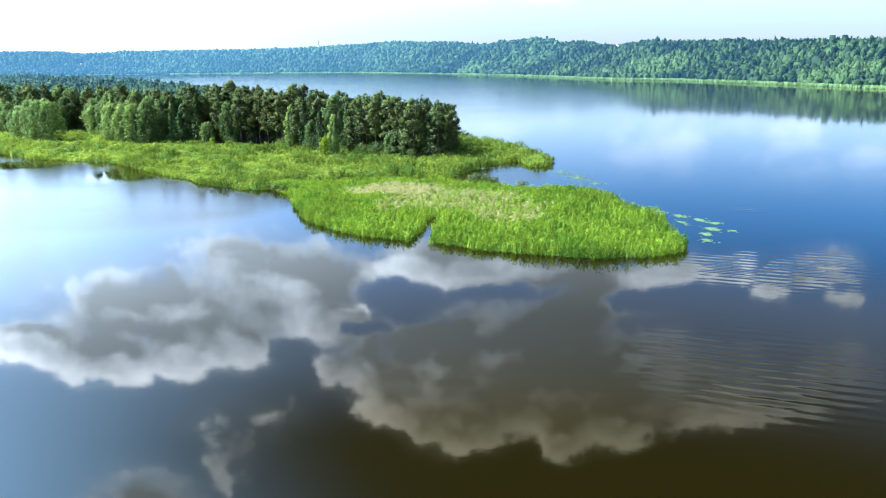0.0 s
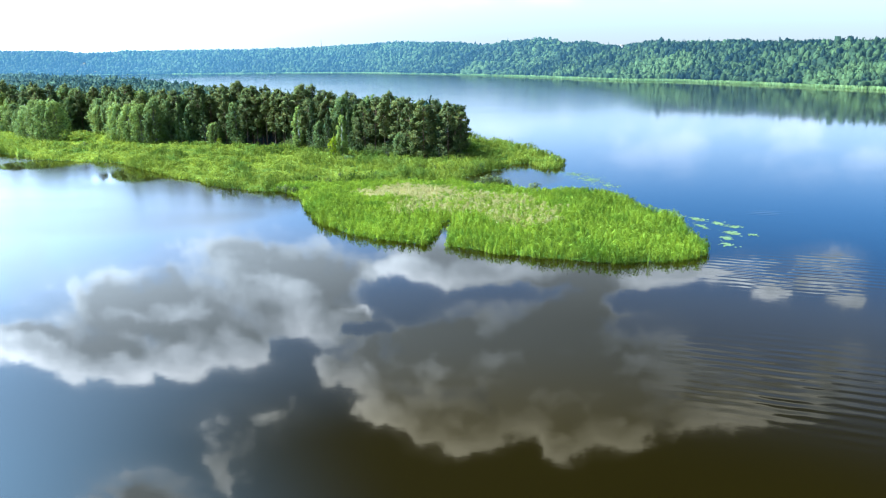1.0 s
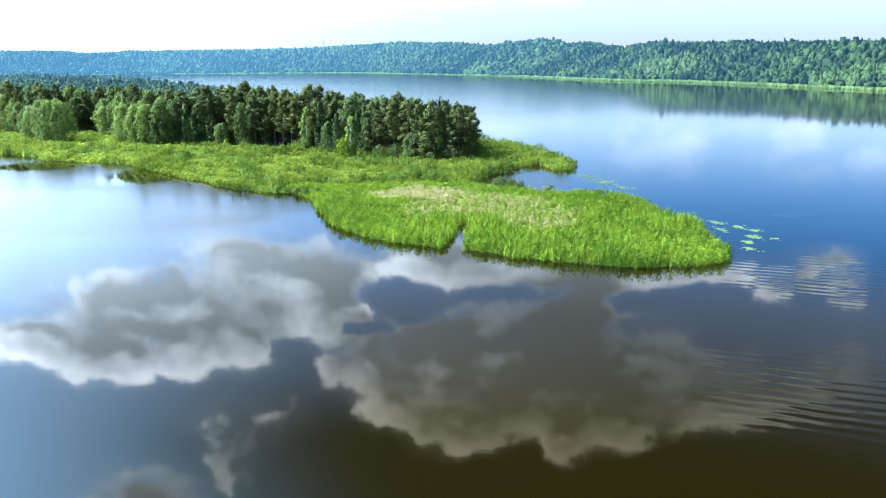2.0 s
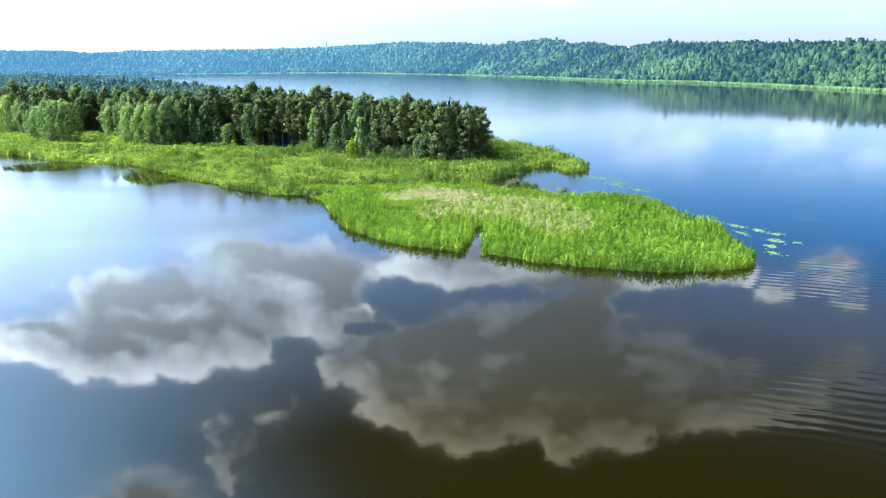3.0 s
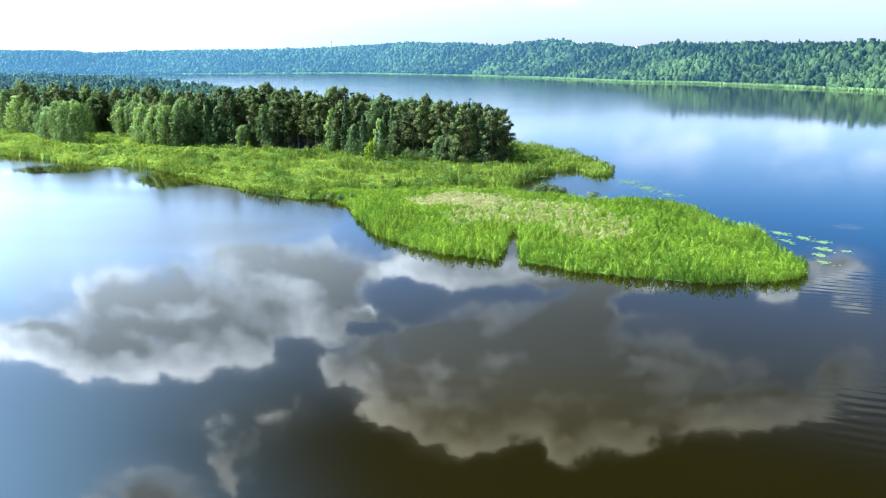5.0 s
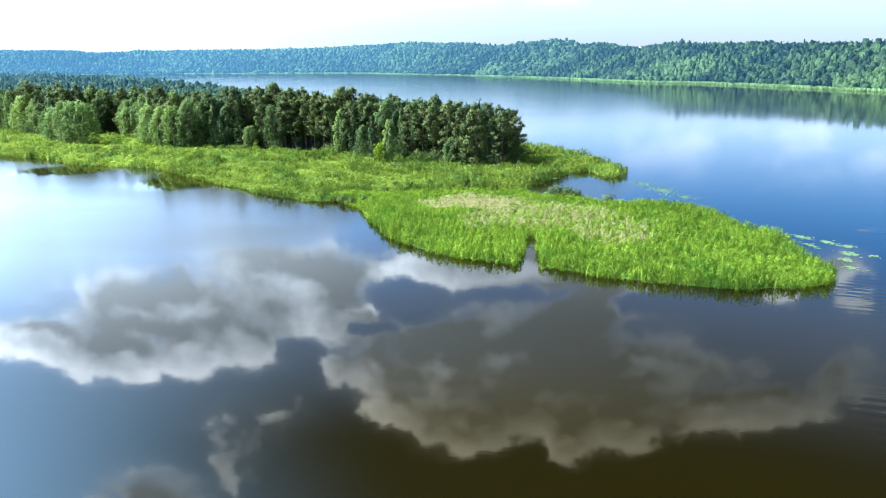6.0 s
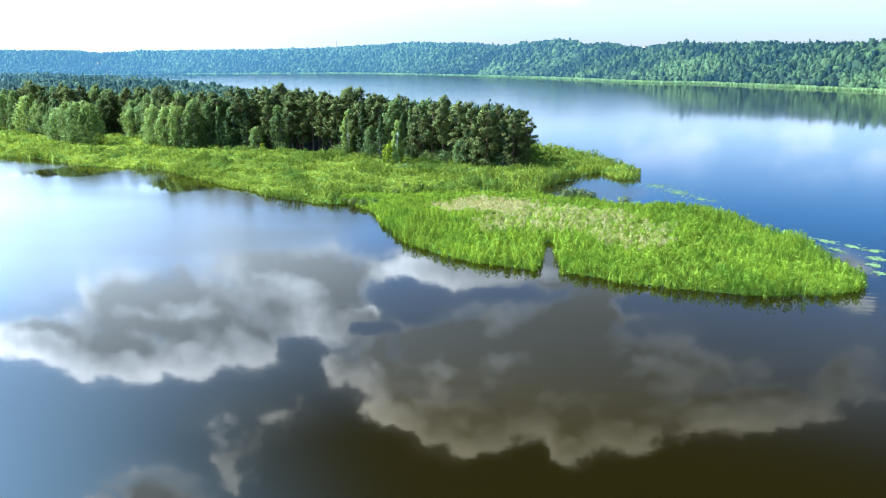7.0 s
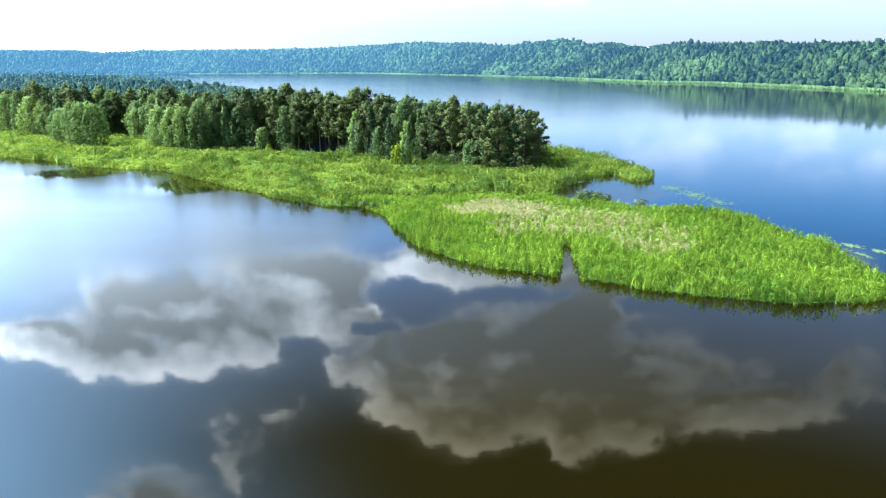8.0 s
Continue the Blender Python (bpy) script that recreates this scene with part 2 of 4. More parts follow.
def lake_water():
    """Brown, peaty, nearly still water: a mirror at low angles, with a few patches of wind ripples."""
    m, n = material("peaty_lake_water")
    where = n.add("ShaderNodeNewGeometry").outputs["Position"]
    p = n.add("ShaderNodeBsdfPrincipled")
    n.put(p.inputs["Base Color"], n.mix(n.noise(where, 30, 3), (0.0058, 0.0038, 0.0001), (0.0074, 0.0049, 0.0001)))
    p.inputs["IOR"].default_value = 1.36
    def patch(x, y, w, d):
        return n.vec("LENGTH", n.vec("DIVIDE", n.vec("SUBTRACT", where, (x, y, 0)), (w, d, 10)), out=1)

    wind = 0.0
    for row in RUFFLED:
        wind = n.math("MAXIMUM", wind, n.ramp(patch(*row[:4]), 1.08, 0.66, 0.0, row[4]))
    streaks = n.noise(n.vec("MULTIPLY", where, (0.2, 1.0, 1.0)), 55, 3)
    wind = n.math("MULTIPLY", wind, n.ramp(streaks, 0.38, 0.6, 0.75, 1.1))
    for row in SHELTERED:
        wind = n.math("MULTIPLY", wind, n.ramp(patch(*row), 0.5, 1.2))
    reach = n.add("ShaderNodeSeparateXYZ")
    n.put(reach.inputs[0], where)
    n.put(p.inputs["Roughness"], n.math("ADD", n.ramp(reach.outputs[1], 260, 700, 0.03, 0.075), n.math("MULTIPLY", wind, n.math("ADD", 0.11, n.math("MULTIPLY", n.noise(where, 60, 3), 0.05)))))
    mask = 0.0
    for x, y, w, d in RIPPLES:
        gone = n.vec("LENGTH", n.vec("DIVIDE", n.vec("SUBTRACT", where, (x, y, 0)), (w, d, 10)), out=1)
        mask = n.math("MAXIMUM", mask, n.ramp(gone, 1.0, 0.25))
    mask = n.math("MULTIPLY", mask, n.ramp(n.noise(where, 7, 2), 0.36, 0.62, 0.25, 1.0))
    wave = n.add("ShaderNodeTexWave")
    wave.wave_type, wave.bands_direction, wave.wave_profile = "BANDS", "Y", "SIN"
    turn = n.add("ShaderNodeMapping")
    turn.inputs["Rotation"].default_value = (0, 0, radians(21))
    n.put(turn.inputs[0], where)
    n.put(wave.inputs["Vector"], turn.outputs[0])
    wave.inputs["Scale"].default_value = 0.135
    wave.inputs["Distortion"].default_value, wave.inputs["Detail"].default_value, wave.inputs["Detail Scale"].default_value = 2.6, 2.0, 0.7
    swell = n.math("MULTIPLY", n.noise(where, 1.6, 2), 0.0015)
    swell = n.math("ADD", swell, n.math("MULTIPLY", n.noise(where, 14, 2), 0.006))
    height = n.math("ADD", swell, n.math("MULTIPLY", n.math("MULTIPLY", wave.outputs[1], mask), 0.016))
    bump = n.add("ShaderNodeBump")
    bump.inputs["Distance"].default_value = 1.0
    bump.inputs["Strength"].default_value = 1.0
    n.put(bump.inputs["Height"], height)
    n.tree.links.new(bump.outputs[0], p.inputs["Normal"])
    finish(n, p.outputs[0])
    return m


WATER = lake_water()
SOIL = ground_cover()
REED = foliage("green_reed", (0.018, 0.052, 0.007), (0.30, 0.425, 0.046), 0.26, 5, False, 0.22, (0.085, 0.18, 0.02))
MARSH = foliage("marsh_grass", (0.032, 0.072, 0.011), (0.36, 0.445, 0.07), 0.28, 9, False, 0.2, (0.12, 0.22, 0.05))
STRAW = foliage("dry_reed", (0.32, 0.31, 0.12), (0.53, 0.45, 0.25), 0.3, 5, False, 0.12)
# dark greens of pine, spruce and birch carry a little haze blue
PINE = foliage("pine_needles", (0.018, 0.038, 0.022), (0.165, 0.195, 0.062), 0.24)
SPRUCE = foliage("spruce_needles", (0.018, 0.042, 0.026), (0.15, 0.205, 0.065), 0.24)
BIRCH = foliage("birch_leaves", (0.027, 0.062, 0.034), (0.205, 0.275, 0.08), 0.3)
WILLOW = foliage("willow_leaves", (0.06, 0.12, 0.055), (0.33, 0.42, 0.11), 0.34)
LIGHT_BIRCH = foliage("young_birch_leaves", (0.09, 0.155, 0.045), (0.28, 0.36, 0.09), 0.36)
YELLOW = foliage("young_leaves", (0.14, 0.20, 0.012), (0.26, 0.32, 0.02), 0.4)
# greens of the next two lean blue, painting in some distance haze
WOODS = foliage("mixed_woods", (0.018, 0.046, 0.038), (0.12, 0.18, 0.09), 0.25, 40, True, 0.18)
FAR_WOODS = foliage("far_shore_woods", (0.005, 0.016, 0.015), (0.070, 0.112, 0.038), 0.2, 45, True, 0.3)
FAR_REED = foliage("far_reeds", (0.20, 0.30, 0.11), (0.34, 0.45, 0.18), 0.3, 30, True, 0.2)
PINE_BARK = rough_surface("pine_bark", (0.10, 0.06, 0.038), (0.15, 0.085, 0.05), (0.05, 0.04, 0.034), 3, 0.9, 0.03)
GREY_BARK = rough_surface("grey_bark", (0.10, 0.09, 0.075), (0.16, 0.14, 0.12), (0.05, 0.045, 0.04), 2, 0.9, 0.03)
BIRCH_BARK = rough_surface("birch_bark", (0.55, 0.53, 0.48), (0.65, 0.63, 0.6), (0.06, 0.055, 0.05), 2, 0.8, 0.01)
PLASTER = rough_surface("pale_plaster", (0.62, 0.60, 0.56), (0.70, 0.68, 0.64), (0.50, 0.48, 0.44), 4, 0.9, 0.01)
ROOF = rough_surface("grey_roof_sheet", (0.20, 0.17, 0.16), (0.26, 0.22, 0.20), (0.14, 0.12, 0.11), 3, 0.7, 0.01)
DARK_GLASS = rough_surface("dark_window", (0.03, 0.035, 0.04), (0.04, 0.045, 0.05), (0.02, 0.02, 0.025), 2, 0.15, 0.0)
LILY = foliage("lily_pads", (0.08, 0.135, 0.05), (0.18, 0.25, 0.12), 0.1, 2)
METAL = rough_surface("galvanised_steel", (0.30, 0.31, 0.32), (0.36, 0.36, 0.37), (0.25, 0.22, 0.2), 2, 0.6, 0.0)


# ---- building helpers ----
def mesh_of(name, verts, tris, mat, tone=None, normals=None):
    """A mesh from arrays of vertices and triangles; tone: a number for each vertex that shifts its leaf colour;
    normals: the rounded form of the crown or tuft that the leaves belong to."""
    me = bpy.data.meshes.new(name)
    verts, tris = np.asarray(verts, np.float32), np.asarray(tris, np.int32)
    me.vertices.add(len(verts))
    me.vertices.foreach_set("co", verts.ravel())
    me.loops.add(tris.size)
    me.loops.foreach_set("vertex_index", tris.ravel())
    me.polygons.add(len(tris))
    me.polygons.foreach_set("loop_start", np.arange(0, tris.size, 3, dtype=np.int32))
    me.update(calc_edges=True)
    if tone is not None:
        me.attributes.new("tone", "FLOAT", "POINT").data.foreach_set("value", np.asarray(tone, np.float32))
    if normals is not None:
        me.attributes.new("custom_normal", "FLOAT_VECTOR", "POINT").data.foreach_set("vector", np.asarray(normals, np.float32).ravel())
    me.materials.append(mat)
    return me


def unit(v):
    return v / (np.linalg.norm(v, axis=-1, keepdims=True) + 1e-9)


def part(name, me, parent, label=""):
    ob = new(name, me)
    ob.parent = parent
    return tagged(ob, label)


def smooth_line(points, rounds=2):
    p = np.array(points, float)
    for _ in range(rounds):
        a, b = p[:-1], p[1:]
        p = np.vstack([p[:1], np.stack([0.75 * a + 0.25 * b, 0.25 * a + 0.75 * b], 1).reshape(-1, 2), p[-1:]])
    return p


def inside_by(points, poly):
    """Signed distance of points to a closed polygon, positive inside."""
    out = np.empty(len(points))
    a, b = poly, np.roll(poly, -1, 0)
    d = b - a
    for i in range(0, len(points), 20000):
        p = points[i:i + 20000, None]
        w = p - a
        s = np.clip((w * d).sum(2) / (d * d).sum(1), 0, 1)
        near = np.sqrt(((w - s[..., None] * d) ** 2).sum(2).min(1))
        cross = (a[:, 1] > p[..., 1]) != (b[:, 1] > p[..., 1])
        xs = a[:, 0] + (p[..., 1] - a[:, 1]) * d[:, 0] / np.where(d[:, 1] == 0, 1e-9, d[:, 1])
        odd = (cross & (p[..., 0] < xs)).sum(1) % 2 == 1
        out[i:i + 20000] = np.where(odd, near, -near)
    return out


def fbm(p, size, seed=0, octaves=3):
    """Smooth value noise on the plan, about -1 to 1."""
    out, amp, total = np.zeros(len(p)), 1.0, 0.0
    table = np.random.RandomState(seed).rand(256, 256) * 2 - 1
    for k in range(octaves):
        q = p / size * 2 ** k + 17.3 * k
        i = np.floor(q).astype(int)
        f = q - i
        f = f * f * (3 - 2 * f)
        at = lambda dx, dy: table[(i[:, 0] + dx) % 256, (i[:, 1] + dy) % 256]
        out += amp * ((at(0, 0) * (1 - f[:, 0]) + at(1, 0) * f[:, 0]) * (1 - f[:, 1]) + (at(0, 1) * (1 - f[:, 0]) + at(1, 1) * f[:, 0]) * f[:, 1])
        total += amp
        amp *= 0.5
    return out / total


def step(x, lo, hi):
    s = np.clip((x - lo) / (hi - lo), 0, 1)
    return s * s * (3 - 2 * s)


def scatter(box, spacing, rng):
    """A jittered grid of points over a box x0, y0, x1, y1."""
    gx, gy = np.meshgrid(np.arange(box[0], box[2], spacing), np.arange(box[1], box[3], spacing))
    p = np.stack([gx.ravel(), gy.ravel()], 1)
    return p + (rng.rand(*p.shape) - 0.5) * spacing * 0.95


# ---- the plan: shores in metres ----
NEAR_SHORE = [(-2800, 300), (-1000, 430), (-450, 425), (-300, 398), (-217, 365), (-201, 358), (-179, 338), (-165, 330), (-150, 328), (-139, 323),
              (-125, 306), (-115, 295), (-103, 282), (-91, 271), (-84, 260), (-76, 254), (-67, 247), (-60, 244), (-54, 245), (-52, 238), (-46, 231),
              (-43, 221), (-42, 211), (-38, 200), (-32, 188), (-26, 181), (-15, 173), (-7, 169), (0, 166), (10, 159), (20, 154), (28, 151), (35, 152),
              (43, 151), (50, 156), (53, 162)]
BACK_SHORE = [(52, 170), (53, 181), (55, 196), (49, 203), (49, 218), (45, 229), (36, 239), (29, 238), (22, 236), (18, 243), (16, 249), (9, 250), (3, 251), (2, 263), (7, 275),
              (14, 284), (20, 295), (27, 304), (30, 294), (31, 285), (37, 286), (43, 299), (38, 332), (29, 360), (16, 386), (5, 408), (-30, 440), (-80, 490), (-125, 560),
              (-190, 720), (-235, 790), (-310, 920), (-490, 1230), (-700, 1500), (-1100, 2100), (-1600, 2500), (-2800, 2600)]
FAR_SHORE = [(1500, -900), (700, 0), (560, 400), (490, 700), (446, 848), (407, 990), (372, 1108), (335, 1210), (290, 1240), (255, 1300), (202, 1484),
             (71, 1786), (-120, 2085), (-281, 2343), (-508, 2460), (-968, 2690), (-1600, 2800), (-2900, 2850)]
LAND = smooth_line(NEAR_SHORE + BACK_SHORE)
FAR_LAND = np.vstack([smooth_line(FAR_SHORE), [(-2950, 4600), (3900, 4600), (3900, -900)]])
RIDGE_X = (-1900, -1716, -1471, -1354, -1136, -803, -577, -332, -197, -11, 100, 211, 299, 348, 370, 428, 466, 567, 900)
RIDGE_Z = (72, 73, 69, 60, 63, 60, 61, 64, 71, 65, 53, 63, 50, 42, 47, 42, 45, 38, 43)
# narrow gaps of open water in the reeds: two ends and the half width
CHANNELS = (((-6.0, 166.0), (-3.0, 193.0), 1.7), ((6.0, 268.0), (-22.0, 282.0), 2.4))
FOREST = np.array([(4, 306), (-11, 313), (-25, 323), (-37, 333), (-49, 337), (-71, 357), (-88, 368), (-105, 374), (-125, 386), (-147, 390), (-165, 396),
                   (-190, 440), (-215, 455), (-240, 445), (-300, 505), (-420, 560), (-800, 640), (-2600, 700), (-2600, 2500), (-1600, 2420), (-1000, 1900),
                   (-700, 1440), (-510, 1200), (-330, 890), (-245, 760), (-205, 690), (-140, 545), (-95, 475), (-40, 430), (-8, 385), (5, 345)], float)


def wobble(p, reach=1.0):
    """How far the shore wanders in and out at each point."""
    return reach * (1.2 * fbm(p, 9.0, 3) + 0.8 * fbm(p, 2.8, 4))


def land_depth(p):
    d = inside_by(p, LAND) + wobble(p)
    for a, b, w in CHANNELS:
        a, b = np.array(a), np.array(b)
        s = np.clip(((p - a) @ (b - a)) / ((b - a) @ (b - a)), 0, 1)
        d = np.minimum(d, np.hypot(*(p - a - s[:, None] * (b - a)).T) - w * (1 - 0.6 * s))
    return d


def ground_height(p):
    near, far = land_depth(p), inside_by(p, FAR_LAND) + wobble(p, 4.0)
    low = np.clip(near * 0.12 - 0.2, -3.0, 0.25) + 0.7 * step(near, 8, 60)
    ridge = np.interp(p[:, 0], RIDGE_X, RIDGE_Z)
    high = np.clip(far * 0.12, -3.0, 0.3) + ridge * step(far, 14, 190) * (1 + 0.10 * fbm(p, 160, 8) + 0.22 * fbm(p, 75, 9) * step(far, 200, 60))
    return np.maximum(low, high)


def spread(*runs):
    return np.unique(np.concatenate([np.arange(a, b, s) for a, b, s in runs]))


def build_ground():
    xs = spread((-3000, -1000, 80), (-1000, -320, 17), (-320, 92, 2.5), (92, 700, 12), (700, 4000, 120))
    ys = spread((-900, 130, 60), (130, 420, 2.5), (420, 700, 9), (700, 3100, 22), (3100, 4700, 150))
    gx, gy = np.meshgrid(xs, ys)
    p = np.stack([gx.ravel(), gy.ravel()], 1)
    z = ground_height(p)
    w, h = len(xs), len(ys)
    i = (np.arange(h - 1)[:, None] * w + np.arange(w - 1)).ravel()
    tris = np.concatenate([np.stack([i, i + 1, i + w + 1], 1), np.stack([i, i + w + 1, i + w], 1)])
    wooded = np.maximum(step(inside_by(p, FOREST), -1, 3), step(inside_by(p, FAR_LAND), 8, 16))
    me = mesh_of("ground", np.column_stack([p, z]), tris, SOIL, wooded)
    tagged(new("ground", me), "green marshy ground rising to wooded hills round the lake", "ground", kind="structure")


def build_water():
    bm = bmesh.new()
    bmesh.ops.create_grid(bm, x_segments=2, y_segments=2, size=1)
    bmesh.ops.transform(bm, matrix=Matrix.Translation((400, 1900, 0)) @ Matrix.Diagonal((3500, 2800, 1, 1)), verts=bm.verts)
    me = bpy.data.meshes.new("water")
    bm.to_mesh(me)
    bm.free()
    me.materials.append(WATER)
    tagged(new("water", me), "calm brown lake water mirroring clouds and sky", "lake", kind="structure")


build_ground()
build_water()


# ---- plants ----
def blades(p, z, tall, count, width, rng, lean=0.35, tone=None):
    """Upright grass blades, each bent over at the top. Returns vertices, triangles and tones."""
    n = len(p)
    base = np.repeat(np.column_stack([p, z]), count, 0)
    base[:, :2] += (rng.rand(n * count, 2) - 0.5) * 0.55
    h = np.repeat(tall, count) * (0.72 + 0.5 * rng.rand(n * count))
    a, b = rng.rand(n * count) * 6.283, rng.rand(n * count) * 6.283
    w = width * (0.7 + 0.6 * rng.rand(n * count))
    side = np.column_stack([np.cos(a) * w / 2, np.sin(a) * w / 2, 0 * a])
    off = np.column_stack([np.cos(b), np.sin(b), 0 * b]) * (lean * h * (0.3 + rng.rand(n * count)))[:, None]
    up = np.column_stack([0 * h, 0 * h, h])
    v = np.stack([base - side * 0.7, base + side * 0.7, base + up * 0.6 + off * 0.35 - side, base + up * 0.6 + off * 0.35 + side, base + up + off], 1)
    i = np.arange(n * count)[:, None] * 5
    tris = np.stack([i + (0, 1, 3), i + (0, 3, 2), i + (2, 3, 4)], 1).reshape(-1, 3)
    t = np.zeros(n) if tone is None else tone
    return v.reshape(-1, 3), tris, np.repeat(t, count * 5)


def tapered(path, radii, sides=7):
    """A tapered tube along a bent line."""
    path, v, f = np.asarray(path, float), [], []
    for k, (c, r) in enumerate(zip(path, radii)):
        ahead = path[min(k + 1, len(path) - 1)] - path[max(k - 1, 0)]
        ahead /= np.linalg.norm(ahead)
        s = np.cross(ahead, (0.31, 0.95, 0.1))
        s /= np.linalg.norm(s)
        q = np.cross(ahead, s)
        ang = np.arange(sides) / sides * 2 * math.pi
        v.append(c + r * (np.cos(ang)[:, None] * s + np.sin(ang)[:, None] * q))
    for k in range(len(path) - 1):
        for j in range(sides):
            a, b = k * sides + j, k * sides + (j + 1) % sides
            f += [(a, b, b + sides), (a, b + sides, a + sides)]
    return np.concatenate(v), np.array(f)


def join(pieces):
    vs, fs, n = [], [], 0
    for v, f in pieces:
        vs.append(v)
        fs.append(f + n)
        n += len(v)
    return np.concatenate(vs), np.concatenate(fs)


def leaves(centres, radii, per, size, rng, stray=0.3, shell=0.62, blade=False, reach=1.12, axis=None, round_by=0.6):
    """Small folded leaf clumps over a set of ellipsoids, facing mostly outwards. axis: where the crown's middle line runs for each
    ellipsoid; the shading normals lean away from it. Returns vertices, triangles and normals."""
    c, r = np.repeat(np.asarray(centres, float), per, 0), np.repeat(np.asarray(radii, float), per, 0)
    n = len(c)
    d = unit(rng.normal(size=(n, 3)))
    pos = c + d * r * (shell + (reach - shell) * rng.rand(n, 1) ** 0.7)
    out = unit(d / r)
    nor = unit(out + rng.normal(size=(n, 3)) * stray + (0, 0, 0.2))
    t = (0, 0, 1) - nor * nor[:, 2:] + rng.normal(size=(n, 3)) * 0.45 if blade else np.cross(nor, rng.normal(size=(n, 3)))
    t = unit(t)
    b = np.cross(nor, t) * (0.35 if blade else 1.0)
    s = (size * (0.55 + 0.9 * rng.rand(n)))[:, None]
    v = np.stack([pos - t * s * 0.6, pos - b * s * 0.4 + nor * s * 0.12, pos + t * s * 0.6 - nor * s * 0.1, pos + b * s * 0.45 - nor * s * 0.05], 1)
    form = out * 0.55
    if axis is not None:
        form = form + 1.5 * round_by * unit((pos - np.repeat(np.asarray(axis, float), per, 0)) * (1, 1, 0.6))
    form = unit(form + nor * 0.35 + (0, 0, 0.15))
    i = np.arange(n)[:, None] * 4
    return v.reshape(-1, 3), np.stack([i + (0, 1, 2), i + (0, 2, 3)], 1).reshape(-1, 3), np.repeat(form, 4, 0)


def plant(kind, label, category, trunk, limbs, crown, bark, leaf):
    root = tagged(new(kind), label, category)
    part("trunk", mesh_of("trunk", *trunk, bark), root)
    if limbs:
        tagged(part("branchwork", mesh_of("branchwork", *join(limbs), bark), root), kind="stuff")
    part("crown", mesh_of("crown", *crown[:2], leaf, None, crown[2]), root)
    return root


def stem(height, radius, rng, bend=0.03):
    k = np.linspace(0, 1, 6)
    sway = np.cumsum(rng.normal(size=(6, 2)) * bend * height / 6, 0)
    path = np.column_stack([sway * k[:, None], k * height])
    return path, tapered(path, radius * (1 - 0.85 * k) + 0.02)


def on_stem(path, h):
    return np.array([np.interp(h, path[:, 2], path[:, 0]), np.interp(h, path[:, 2], path[:, 1]), h])


def pine_tree(seed, low=0.42, height=19.0, wide=3.0):
    """Flat shelves of needles on rising limbs round a bare stem, narrowing to a rounded top."""
    rng = np.random.RandomState(seed)
    path, trunk = stem(height, 0.24, rng)
    limbs, cs, rs, mid = [], [], [], []
    for h in np.linspace(low, 0.98, 42):
        f = (h - low) / (1 - low)
        reach = wide * (0.30 + 0.75 * math.sin(math.pi * (0.22 + 0.72 * f)) ** 0.8) * rng.uniform(0.5, 1.05)
        a = rng.rand() * 6.283
        root = on_stem(path, h * height * 0.97)
        tip = root + np.array([math.cos(a) * reach * 0.8, math.sin(a) * reach * 0.8, rng.uniform(0.0, 0.9)])
        limbs.append(tapered([root, (root + tip) / 2 + (0, 0, 0.15), tip], (0.09, 0.06, 0.02), 3))
        cs.append(tip)
        rs.append(np.array([1.0, 1.0, 0.8]) * rng.uniform(0.9, 1.6) * (1.12 - 0.35 * f))
        mid.append(on_stem(path, h * height * 0.9))
    cs.append(on_stem(path, height))
    rs.append(np.array([0.7, 0.7, 1.0]))
    mid.append(on_stem(path, height * 0.9))
    crown = leaves(cs, rs, 82, 0.48, rng, 0.55, 0.3, False, 1.25, mid, 0.8)
    return plant("pine_tree", "tall dark green pine with a bare reddish trunk", "tree", trunk, limbs, crown, PINE_BARK, PINE)


def spruce_tree(seed, height=18.0, wide=3.1):
    """Tiers of drooping boughs, each shorter than the one below, under a pointed tip."""
    rng = np.random.RandomState(seed)
    path, trunk = stem(height, 0.24, rng, 0.01)
    limbs, cs, rs, mid = [], [], [], []
    for h in np.linspace(0.04, 0.97, 26):
        reach = wide * (1 - h) ** 0.72 + 0.15
        turn = rng.rand() * 6.283
        for k in range(3):
            a = turn + k * 2.094 + rng.uniform(-0.4, 0.4)
            root = on_stem(path, h * height)
            tip = root + np.array([math.cos(a), math.sin(a), -0.3]) * reach * rng.uniform(0.5, 0.85)
            limbs.append(tapered([root, tip], (0.06, 0.02), 3))
            cs.append(tip)
            rs.append(np.array([0.38 * reach + 0.3, 0.38 * reach + 0.3, 0.42]) * rng.uniform(0.8, 1.2))
            mid.append(root - (0, 0, 0.8))
    cs.append(on_stem(path, height))
    rs.append(np.array([0.25, 0.25, 0.9]))
    mid.append(on_stem(path, height - 1.5))
    crown = leaves(cs, rs, 22, 0.55, rng, 0.4, 0.4, False, 1.12, mid, 0.6)
    return plant("spruce_tree", "dark green spruce with branches down to the ground", "tree", trunk, limbs, crown, GREY_BARK, SPRUCE)


